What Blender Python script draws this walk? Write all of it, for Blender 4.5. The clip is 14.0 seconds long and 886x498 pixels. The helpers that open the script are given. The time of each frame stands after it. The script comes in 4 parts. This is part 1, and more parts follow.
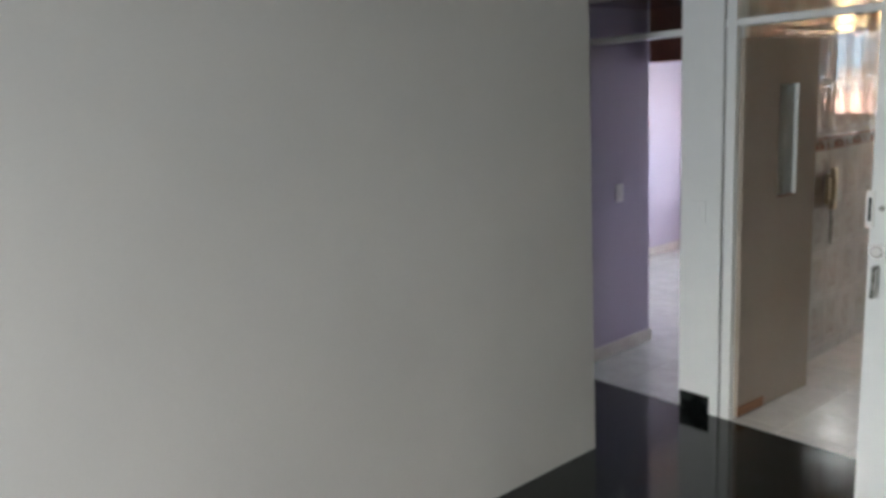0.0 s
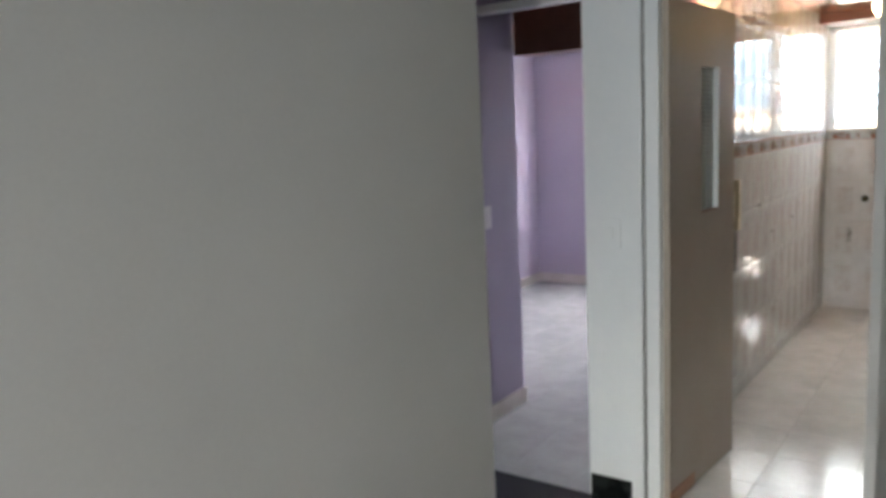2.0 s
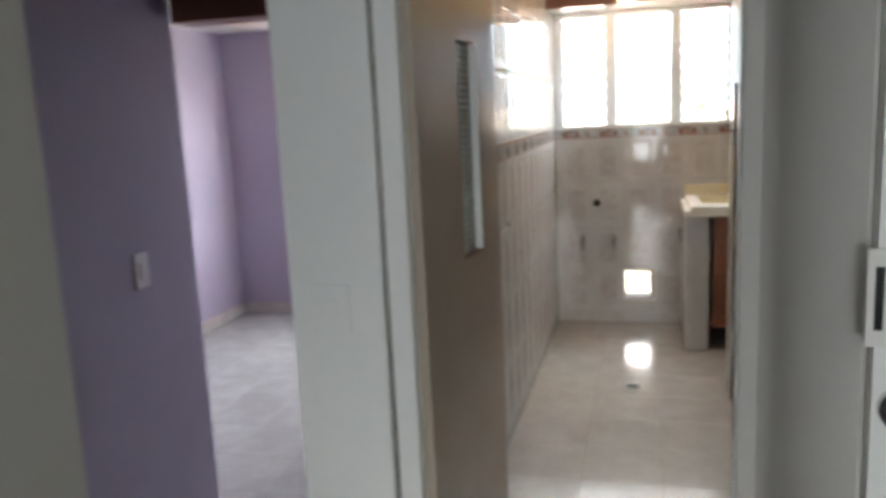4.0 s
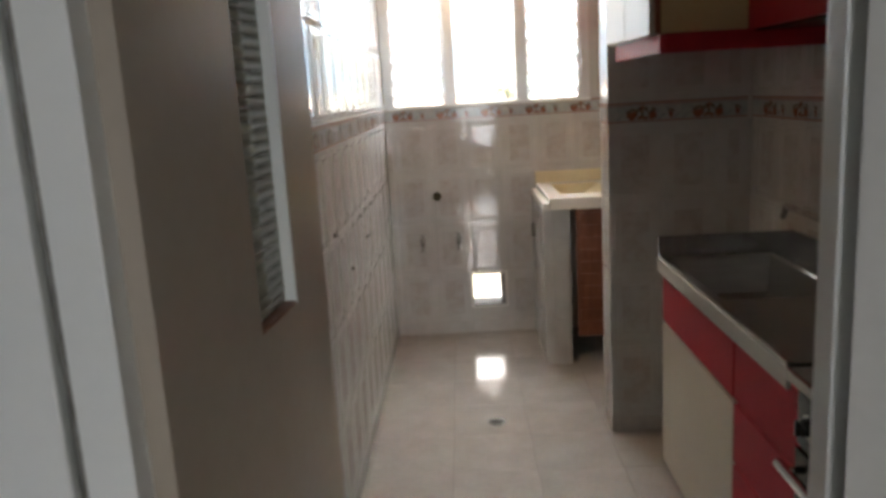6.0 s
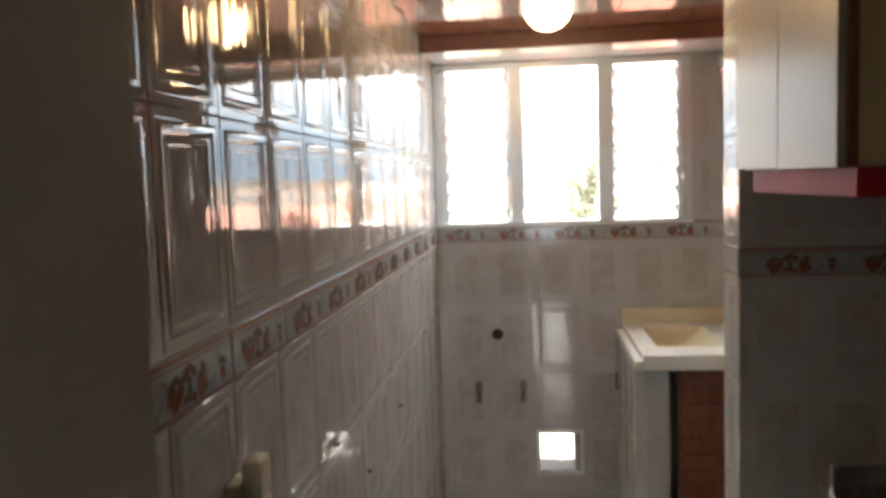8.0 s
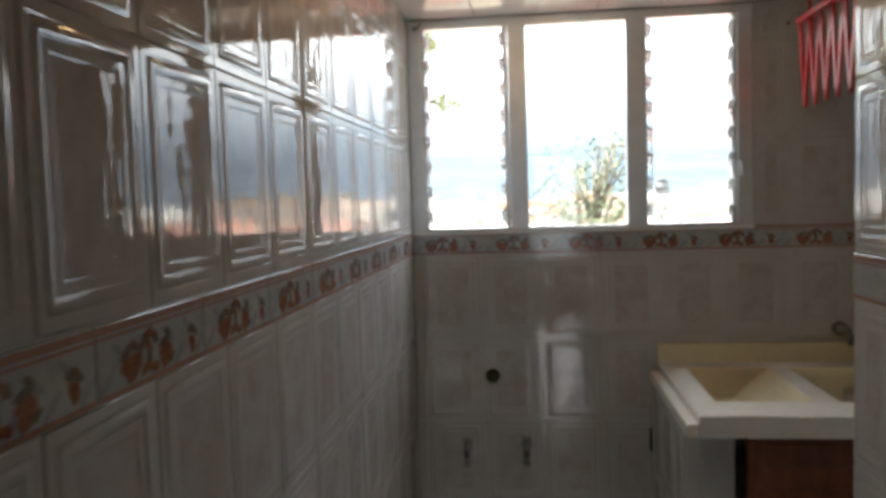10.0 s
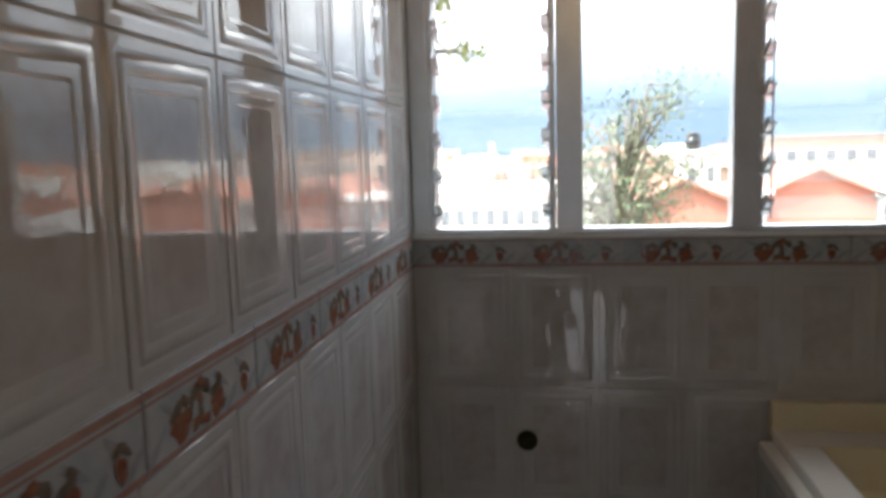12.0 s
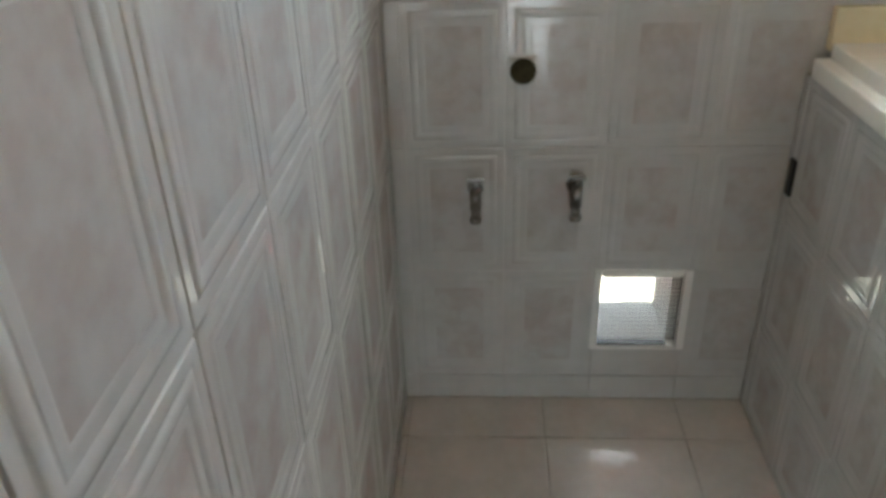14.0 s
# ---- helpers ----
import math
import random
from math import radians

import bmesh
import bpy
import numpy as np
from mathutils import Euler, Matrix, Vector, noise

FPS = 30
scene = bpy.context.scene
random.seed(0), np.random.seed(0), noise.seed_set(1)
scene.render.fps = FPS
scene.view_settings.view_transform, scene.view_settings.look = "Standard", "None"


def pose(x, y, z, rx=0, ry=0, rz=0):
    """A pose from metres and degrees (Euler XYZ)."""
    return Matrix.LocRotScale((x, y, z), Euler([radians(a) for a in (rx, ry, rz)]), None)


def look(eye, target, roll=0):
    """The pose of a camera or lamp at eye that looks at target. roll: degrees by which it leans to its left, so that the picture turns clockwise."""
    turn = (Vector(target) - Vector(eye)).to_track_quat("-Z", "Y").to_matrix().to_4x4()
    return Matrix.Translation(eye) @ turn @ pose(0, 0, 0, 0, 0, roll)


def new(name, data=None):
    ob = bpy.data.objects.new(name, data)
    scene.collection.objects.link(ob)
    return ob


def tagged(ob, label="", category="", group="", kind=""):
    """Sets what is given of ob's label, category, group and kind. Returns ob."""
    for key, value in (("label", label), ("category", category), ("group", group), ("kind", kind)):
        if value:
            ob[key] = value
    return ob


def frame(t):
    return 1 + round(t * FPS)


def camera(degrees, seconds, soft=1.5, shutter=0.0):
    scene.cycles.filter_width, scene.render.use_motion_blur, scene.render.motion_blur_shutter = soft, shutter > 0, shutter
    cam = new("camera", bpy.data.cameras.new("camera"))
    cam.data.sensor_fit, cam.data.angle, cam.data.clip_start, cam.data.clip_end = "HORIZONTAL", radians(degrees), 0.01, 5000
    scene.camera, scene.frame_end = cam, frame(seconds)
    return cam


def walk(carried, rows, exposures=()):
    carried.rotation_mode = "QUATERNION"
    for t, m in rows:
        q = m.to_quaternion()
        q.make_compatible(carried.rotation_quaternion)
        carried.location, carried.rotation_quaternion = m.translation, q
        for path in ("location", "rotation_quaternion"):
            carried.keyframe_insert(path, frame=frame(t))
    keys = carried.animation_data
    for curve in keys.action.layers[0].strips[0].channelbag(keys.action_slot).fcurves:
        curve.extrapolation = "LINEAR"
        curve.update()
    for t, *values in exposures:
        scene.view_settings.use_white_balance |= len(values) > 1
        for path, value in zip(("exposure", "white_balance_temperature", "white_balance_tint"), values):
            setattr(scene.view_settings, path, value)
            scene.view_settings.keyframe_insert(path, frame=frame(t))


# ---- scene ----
cam = camera(59.4, 14.0, soft=3.7, shutter=0.5)
EXPOSURES = [(0, 4.4, 6350, 9), (2.0, 4.45, 6350, 9), (3.0, 4.35, 6400, 9), (4.2, 4.1, 6450, 9), (6.3, 3.95, 6600, 11), (7.5, 3.9, 6600, 11), (8.2, 3.45, 6600, 11),
             (10.3, 2.4, 6200, 9), (12.0, 2.05, 6100, 11), (12.6, 2.05, 6100, 11), (13.0, 2.7, 6000, 6), (13.5, 3.65, 5850, 2), (14.0, 3.98, 5800, 1)]
PATH = [
    (0, (2.114, -7.501, 1.766), (0.606, -6.246, 1.376), -3.0),
    (0.5, (1.779, -7.362, 1.802), (0.366, -6.006, 1.396), -6.6),
    (1, (1.677, -7.124, 1.667), (0.255, -5.759, 1.333), -5.9),
    (1.5, (1.472, -6.838, 1.658), (0.139, -5.389, 1.308), -2.7),
    (2, (1.127, -6.722, 1.517), (-0.033, -5.120, 1.221), -2.7),
    (2.5, (0.965, -6.434, 1.529), (-0.057, -4.745, 1.211), -3.9),
    (3, (0.856, -6.128, 1.554), (-0.104, -4.401, 1.246), -3.6),
    (3.5, (0.740, -5.856, 1.518), (-0.077, -4.060, 1.190), -2.1),
    (4, (0.620, -5.579, 1.541), (0.114, -3.675, 1.198), -2.8),
    (4.2, (0.593, -5.479, 1.532), (0.184, -3.558, 1.156), -2.9),
    (6.3, (0.447, -4.544, 1.479), (0.395, -2.584, 1.084), -3.1),
    (6.5, (0.448, -4.474, 1.492), (0.352, -2.508, 1.138), -1.5),
    (7, (0.497, -4.223, 1.545), (0.248, -2.260, 1.258), -0.6),
    (7.5, (0.475, -4.021, 1.570), (0.184, -2.062, 1.292), -1.2),
    (8, (0.458, -3.749, 1.608), (0.231, -1.769, 1.439), -1.9),
    (8.2, (0.424, -3.688, 1.591), (0.211, -1.706, 1.435), -2.3),
    (10.3, (0.453, -2.681, 1.519), (0.214, -0.698, 1.408), -1.6),
    (10.5, (0.392, -2.582, 1.552), (0.182, -0.595, 1.467), -1.2),
    (11, (0.432, -2.383, 1.570), (0.076, -0.420, 1.435), 0.0),
    (11.5, (0.322, -2.151, 1.564), (0.088, -0.168, 1.452), -1.4),
    (12, (0.375, -1.942, 1.604), (0.074, 0.020, 1.360), -1.6),
    (12.5, (0.332, -1.710, 1.521), (0.010, 0.219, 1.101), -1.3),
    (13, (0.294, -1.589, 1.416), (0.073, 0.264, 0.697), -2.8),
    (13.1, (0.297, -1.597, 1.403), (0.088, 0.235, 0.631), -3.1),
    (13.5, (0.219, -1.619, 1.331), (0.129, 0.161, 0.424), -1.7),
    (14, (0.215, -1.566, 1.337), (0.096, 0.168, 0.348), -2.0),
]
walk(cam, [(t, look(eye, target, roll)) for t, eye, target, roll in PATH], EXPOSURES)

# ---- world and lights ----
world = bpy.data.worlds.new("sky")
scene.world = world
world.use_nodes = True
wn = world.node_tree
sky = wn.nodes.new("ShaderNodeTexSky")
sky.sky_type = "NISHITA"
sky.sun_disc = False
sky.sun_elevation = radians(52)
sky.sun_rotation = radians(246)
sky.altitude = 1500
sky.dust_density = 2.0
wn.nodes["Background"].inputs["Strength"].default_value = 0.15
# broken bright cloud over the clear sky, thinning towards the horizon
wc_co = wn.nodes.new("ShaderNodeTexCoord")
wc_map = wn.nodes.new("ShaderNodeMapping")
wc_map.inputs["Scale"].default_value = (1.0, 1.0, 2.6)
wc_noise = wn.nodes.new("ShaderNodeTexNoise")
wc_noise.inputs["Scale"].default_value = 2.2
wc_noise.inputs["Detail"].default_value = 6
wc_fac = wn.nodes.new("ShaderNodeMapRange")
wc_fac.inputs["From Min"].default_value = 0.28
wc_fac.inputs["From Max"].default_value = 0.52
wc_sep = wn.nodes.new("ShaderNodeSeparateXYZ")
wc_low = wn.nodes.new("ShaderNodeMapRange")
wc_low.inputs["From Min"].default_value = 0.01
wc_low.inputs["From Max"].default_value = 0.16
wc_mul = wn.nodes.new("ShaderNodeMath")
wc_mul.operation = "MULTIPLY"
wc_mix = wn.nodes.new("ShaderNodeMix")
wc_mix.data_type = "RGBA"
wc_mix.inputs["B"].default_value = (10.0, 9.85, 9.6, 1)
wn.links.new(wc_co.outputs["Generated"], wc_map.inputs["Vector"])
wn.links.new(wc_map.outputs["Vector"], wc_noise.inputs["Vector"])
wn.links.new(wc_noise.outputs["Fac"], wc_fac.inputs["Value"])
wn.links.new(wc_co.outputs["Generated"], wc_sep.inputs["Vector"])
wn.links.new(wc_sep.outputs["Z"], wc_low.inputs["Value"])
wn.links.new(wc_fac.outputs["Result"], wc_mul.inputs[0])
wn.links.new(wc_low.outputs["Result"], wc_mul.inputs[1])
wn.links.new(wc_mul.outputs["Value"], wc_mix.inputs["Factor"])
wn.links.new(sky.outputs["Color"], wc_mix.inputs["A"])
# slate rain cloud along the horizon, clearing upwards
wc_bank = wn.nodes.new("ShaderNodeMapRange")
wc_bank.interpolation_type = "SMOOTHSTEP"
wc_bank.inputs["From Min"].default_value = 0.015
wc_bank.inputs["From Max"].default_value = 0.24
wc_slate = wn.nodes.new("ShaderNodeMix")
wc_slate.data_type = "RGBA"
wc_slate.inputs["A"].default_value = (0.85, 1.15, 1.55, 1)
wn.links.new(wc_sep.outputs["Z"], wc_bank.inputs["Value"])
wn.links.new(wc_bank.outputs["Result"], wc_slate.inputs["Factor"])
wn.links.new(wc_mix.outputs["Result"], wc_slate.inputs["B"])
wn.links.new(wc_slate.outputs["Result"], wn.nodes["Background"].inputs["Color"])

sun = new("sun", bpy.data.lights.new("sun", "SUN"))
sun.data.energy = 4.0
sun.data.angle = radians(0.5)
sun.data.color = (1.0, 0.95, 0.87)
sun.matrix_world = look((-9, -4, 13), (0, 0, 0))


def window_light(name, eye, target, w, h, watts, color):
    lamp = new(name, bpy.data.lights.new(name, "AREA"))
    lamp.data.shape = "RECTANGLE"
    lamp.data.size, lamp.data.size_y, lamp.data.energy, lamp.data.color = w, h, watts, color
    lamp.matrix_world = look(eye, target)
    return lamp


# daylight through the living room's window and the purple bedroom's window
window_light("window_light_living", (0.8, -9.62, 1.35), (0.8, 0, 1.35), 0.75, 1.6, 2.9, (1.0, 0.985, 0.94))
window_light("window_light_bedroom", (-1.1, 0.10, 1.55), (-1.1, -3, 1.3), 1.3, 1.2, 0.98, (0.80, 0.90, 1.0))

# ---- materials ----


def shader(name, color, rough=0.5, metal=0.0, spec=0.5, transmission=0.0, ior=1.45, alpha=1.0):
    m = bpy.data.materials.new(name)
    m.use_nodes = True
    b = m.node_tree.nodes["Principled BSDF"]
    b.inputs["Base Color"].default_value = (*color, 1)
    b.inputs["Roughness"].default_value = rough
    b.inputs["Metallic"].default_value = metal
    b.inputs["Specular IOR Level"].default_value = spec
    b.inputs["Transmission Weight"].default_value = transmission
    b.inputs["IOR"].default_value = ior
    return m


def mottled(name, c1, c2, scale, rough=0.5, metal=0.0, spec=0.5, fine=60.0, bump=0.1, rough2=None, per_object=False, per_island=False, spread=0.06, detail=4.0, stretch=(1, 1, 1), lo=0.35, hi=0.65, bump_scale=None, bump_stretch=None):
    """Two colours mixed by broad and fine noise, with fine relief and a slight change of tone from piece to piece."""
    m = shader(name, c1, rough, metal, spec)
    nt = m.node_tree
    n, ln = nt.nodes, nt.links
    b = n["Principled BSDF"]
    tc = n.new("ShaderNodeTexCoord")
    mp = n.new("ShaderNodeMapping")
    mp.inputs["Scale"].default_value = stretch
    ln.new(tc.outputs["Object"], mp.inputs["Vector"])
    vec = mp.outputs["Vector"]
    rnd = None
    if per_object:
        oi = n.new("ShaderNodeObjectInfo")
        rnd = oi.outputs["Random"]
    if per_island:
        ge = n.new("ShaderNodeNewGeometry")
        rnd = ge.outputs["Random Per Island"]
    if rnd is not None:
        ad = n.new("ShaderNodeVectorMath")
        ad.operation = "ADD"
        sc = n.new("ShaderNodeVectorMath")
        sc.operation = "SCALE"
        sc.inputs[0].default_value = (31, 17, 23)
        ln.new(rnd, sc.inputs["Scale"])
        ln.new(vec, ad.inputs[0])
        ln.new(sc.outputs[0], ad.inputs[1])
        vec = ad.outputs[0]
    big = n.new("ShaderNodeTexNoise")
    big.inputs["Scale"].default_value = scale
    big.inputs["Detail"].default_value = detail
    small = n.new("ShaderNodeTexNoise")
    small.inputs["Scale"].default_value = fine
    small.inputs["Detail"].default_value = 3
    ln.new(vec, big.inputs["Vector"])
    ln.new(vec, small.inputs["Vector"])
    mixf = n.new("ShaderNodeMix")
    mixf.inputs["Factor"].default_value = 0.3
    ln.new(big.outputs["Fac"], mixf.inputs["A"])
    ln.new(small.outputs["Fac"], mixf.inputs["B"])
    mr = n.new("ShaderNodeMapRange")
    mr.inputs["From Min"].default_value = lo
    mr.inputs["From Max"].default_value = hi
    ln.new(mixf.outputs["Result"], mr.inputs["Value"])
    mix = n.new("ShaderNodeMix")
    mix.data_type = "RGBA"
    mix.inputs["A"].default_value = (*c1, 1)
    mix.inputs["B"].default_value = (*c2, 1)
    ln.new(mr.outputs["Result"], mix.inputs["Factor"])
    col = mix.outputs["Result"]
    if rnd is not None:
        hs = n.new("ShaderNodeHueSaturation")
        vr = n.new("ShaderNodeMapRange")
        vr.inputs["To Min"].default_value = 1 - spread
        vr.inputs["To Max"].default_value = 1 + spread
        ln.new(rnd, vr.inputs["Value"])
        ln.new(vr.outputs["Result"], hs.inputs["Value"])
        ln.new(col, hs.inputs["Color"])
        col = hs.outputs["Color"]
    ln.new(col, b.inputs["Base Color"])
    if rough2 is not None:
        rr = n.new("ShaderNodeMapRange")
        rr.inputs["To Min"].default_value = rough
        rr.inputs["To Max"].default_value = rough2
        ln.new(big.outputs["Fac"], rr.inputs["Value"])
        ln.new(rr.outputs["Result"], b.inputs["Roughness"])
    if bump:
        bp = n.new("ShaderNodeBump")
        bp.inputs["Strength"].default_value = bump
        bp.inputs["Distance"].default_value = 0.002
        src = small
        if bump_scale:
            src = n.new("ShaderNodeTexNoise")
            src.inputs["Scale"].default_value = bump_scale
            bvec = vec
            if bump_stretch:
                bm_map = n.new("ShaderNodeMapping")
                bm_map.inputs["Scale"].default_value = bump_stretch
                ln.new(vec, bm_map.inputs["Vector"])
                bvec = bm_map.outputs["Vector"]
            ln.new(bvec, src.inputs["Vector"])
        ln.new(src.outputs["Fac"], bp.inputs["Height"])
        ln.new(bp.outputs["Normal"], b.inputs["Normal"])
    return m


def glow(name, color, strength):
    m = bpy.data.materials.new(name)
    m.use_nodes = True
    b = m.node_tree.nodes["Principled BSDF"]
    b.inputs["Base Color"].default_value = (*color, 1)
    b.inputs["Emission Color"].default_value = (*color, 1)
    b.inputs["Emission Strength"].default_value = strength
    return m


def pane_glass(name, tint=(1, 1, 1), rough=0.0):
    """Thin clear pane: mostly see-through with a mirror sheen."""
    m = bpy.data.materials.new(name)
    m.use_nodes = True
    nt = m.node_tree
    out = nt.nodes["Material Output"]
    tr = nt.nodes.new("ShaderNodeBsdfTransparent")
    tr.inputs["Color"].default_value = (*tint, 1)
    gl = nt.nodes.new("ShaderNodeBsdfGlossy")
    gl.inputs["Roughness"].default_value = rough
    lw = nt.nodes.new("ShaderNodeLayerWeight")
    pw = nt.nodes.new("ShaderNodeMath")
    pw.operation = "POWER"
    pw.inputs[1].default_value = 4.0
    fr = nt.nodes.new("ShaderNodeMapRange")
    fr.inputs["To Min"].default_value = 0.03
    fr.inputs["To Max"].default_value = 0.7
    nt.links.new(lw.outputs["Facing"], pw.inputs[0])
    nt.links.new(pw.outputs[0], fr.inputs["Value"])
    mx = nt.nodes.new("ShaderNodeMixShader")
    nt.links.new(fr.outputs[0], mx.inputs[0])
    nt.links.new(tr.outputs[0], mx.inputs[1])
    nt.links.new(gl.outputs[0], mx.inputs[2])
    nt.links.new(mx.outputs[0], out.inputs["Surface"])
    return m


M_WHITE = mottled("white_wall_paint", (0.545, 0.535, 0.51), (0.60, 0.585, 0.555), 1.2, 0.55, fine=90, bump=0.12)
M_FRAME = mottled("white_enamel_paint", (0.80, 0.82, 0.81), (0.85, 0.86, 0.84), 3.0, 0.32, fine=40, bump=0.08)
M_PURPLE = mottled("violet_wall_paint", (0.385, 0.35, 0.44), (0.43, 0.39, 0.487), 1.5, 0.6, fine=80, bump=0.12)
M_FLOOR_HALL = mottled("grey_floor_tile", (0.31, 0.315, 0.325), (0.38, 0.385, 0.395), 7, 0.12, fine=45, bump=0.015, per_object=True, spread=0.03, rough2=0.22)
M_GRANITE = mottled("black_granite", (0.006, 0.0075, 0.007), (0.035, 0.04, 0.038), 9, 0.10, spec=0.45, fine=160, bump=0.0, lo=0.45, hi=0.8)
M_FLOOR = mottled("white_floor_tile", (0.54, 0.53, 0.51), (0.64, 0.625, 0.605), 7, 0.10, fine=45, bump=0.015, per_object=True, spread=0.03, rough2=0.2)
M_TILE = mottled("glazed_wall_tile", (0.50, 0.495, 0.475), (0.57, 0.565, 0.55), 9, 0.035, fine=35, bump=0.3, bump_scale=16, bump_stretch=(1, 1, 0.4), per_object=True, spread=0.025)
M_PANEL = mottled("tile_marbled_panel", (0.455, 0.415, 0.39), (0.52, 0.515, 0.50), 17, 0.035, fine=45, bump=0.6, bump_scale=18, bump_stretch=(1, 1, 0.35), per_object=True, spread=0.04, lo=0.38, hi=0.6)
M_GROUT = mottled("pale_grout", (0.50, 0.49, 0.465), (0.56, 0.55, 0.52), 20, 0.85, fine=200, bump=0.3)
M_LIST = mottled("listello_ground", (0.37, 0.40, 0.42), (0.50, 0.50, 0.48), 22, 0.08, fine=60, bump=0.02, per_object=True, spread=0.03)
M_TERRA = mottled("listello_red_band", (0.33, 0.19, 0.15), (0.42, 0.28, 0.23), 30, 0.12, fine=90, bump=0.02)
M_FRUIT = mottled("listello_orange_fruit", (0.19, 0.055, 0.04), (0.33, 0.15, 0.085), 60, 0.12, fine=120, bump=0.02)
M_PEAR = mottled("listello_ochre_fruit", (0.28, 0.165, 0.095), (0.25, 0.09, 0.055), 60, 0.12, fine=120, bump=0.02)
M_LEAF = mottled("listello_dark_leaf", (0.10, 0.085, 0.065), (0.24, 0.18, 0.135), 70, 0.12, fine=120, bump=0.02)
M_SWIRL = mottled("listello_blue_swirl", (0.30, 0.32, 0.335), (0.38, 0.395, 0.40), 40, 0.1, fine=90, bump=0.02)
M_PVC = mottled("brown_pvc_ceiling", (0.20, 0.085, 0.045), (0.27, 0.12, 0.065), 3, 0.09, fine=60, bump=0.02, per_island=True, spread=0.08, stretch=(6, 1, 1))
M_BROWN = mottled("brown_wood", (0.16, 0.05, 0.025), (0.25, 0.09, 0.045), 5, 0.4, fine=60, bump=0.1, stretch=(8, 8, 1))
M_OAK = mottled("worn_orange_wood", (0.20, 0.085, 0.04), (0.36, 0.18, 0.09), 14, 0.45, fine=70, bump=0.15, stretch=(1, 8, 8))
M_LINTEL = mottled("brown_lintel", (0.20, 0.085, 0.055), (0.26, 0.11, 0.07), 4, 0.35, fine=50, bump=0.08)
M_DOOR = mottled("beige_door_enamel", (0.40, 0.345, 0.285), (0.44, 0.38, 0.32), 2.5, 0.20, fine=35, bump=0.1)
M_ALU = mottled("aluminium", (0.62, 0.63, 0.63), (0.72, 0.73, 0.73), 12, 0.38, metal=0.6, fine=120, bump=0.05)
M_STEEL = mottled("stainless_steel", (0.42, 0.42, 0.42), (0.52, 0.52, 0.51), 6, 0.12, metal=1.0, fine=160, bump=0.05, stretch=(30, 1, 1), rough2=0.3)
# darker copy of the steel: dark reflections in bowl and front edge coloured in
M_BOWL = mottled("brushed_steel_toned_dark", (0.33, 0.32, 0.31), (0.42, 0.41, 0.395), 6, 0.25, metal=1.0, fine=160, bump=0.08, stretch=(1, 30, 1), rough2=0.4)
M_CHROME = mottled("chrome", (0.72, 0.72, 0.72), (0.80, 0.80, 0.80), 20, 0.12, metal=1.0, fine=90, bump=0.02)
M_DARKMETAL = mottled("tarnished_metal", (0.20, 0.19, 0.175), (0.38, 0.37, 0.35), 30, 0.4, metal=0.9, fine=120, bump=0.15)
M_RED = mottled("red_laminate", (0.33, 0.012, 0.022), (0.38, 0.02, 0.03), 4, 0.55, spec=0.25, fine=60, bump=0.03)
M_CREAM = mottled("cream_laminate", (0.47, 0.43, 0.34), (0.52, 0.475, 0.38), 3, 0.35, fine=60, bump=0.05)
# cream laminate again, with the different light on these faces put into the colour
M_OCHRE = mottled("cream_laminate_ochre_lit", (0.60, 0.47, 0.26), (0.66, 0.53, 0.31), 3, 0.35, fine=60, bump=0.05)
M_BASIN = mottled("ivory_basin", (0.74, 0.66, 0.42), (0.80, 0.73, 0.52), 5, 0.25, fine=60, bump=0.05)
M_BASINRIM = mottled("white_basin_rim", (0.78, 0.76, 0.69), (0.84, 0.82, 0.76), 6, 0.25, fine=60, bump=0.05)
M_BLACK = mottled("black_enamel", (0.012, 0.012, 0.013), (0.03, 0.03, 0.03), 8, 0.25, fine=80, bump=0.03)
M_PLASTIC = mottled("white_plastic", (0.74, 0.73, 0.70), (0.80, 0.79, 0.76), 8, 0.35, fine=80, bump=0.03)
M_IVORY = mottled("yellowed_plastic", (0.60, 0.52, 0.34), (0.66, 0.58, 0.41), 8, 0.35, fine=80, bump=0.03)
M_REDPLASTIC = mottled("red_plastic", (0.50, 0.02, 0.03), (0.58, 0.035, 0.04), 8, 0.3, fine=80, bump=0.03)
M_SKIRT = mottled("pale_stone_skirting", (0.50, 0.47, 0.43), (0.60, 0.57, 0.53), 8, 0.2, fine=60, bump=0.03)
M_CEMENT = mottled("grey_cement", (0.035, 0.035, 0.034), (0.06, 0.06, 0.058), 10, 0.9, fine=80, bump=0.3)
M_GLASS = pane_glass("clear_window_glass", (0.96, 0.98, 0.98))
M_PIPE = mottled("dark_olive_pipe", (0.030, 0.027, 0.014), (0.065, 0.058, 0.030), 25, 0.7, spec=0.2, fine=90, bump=0.2)
M_REED = mottled("reeded_glass", (0.40, 0.44, 0.40), (0.50, 0.53, 0.48), 6, 0.10, spec=0.7, fine=30, bump=0.0)
M_BULB = glow("lamp_globe_glow", (1.0, 0.68, 0.32), 2.1)

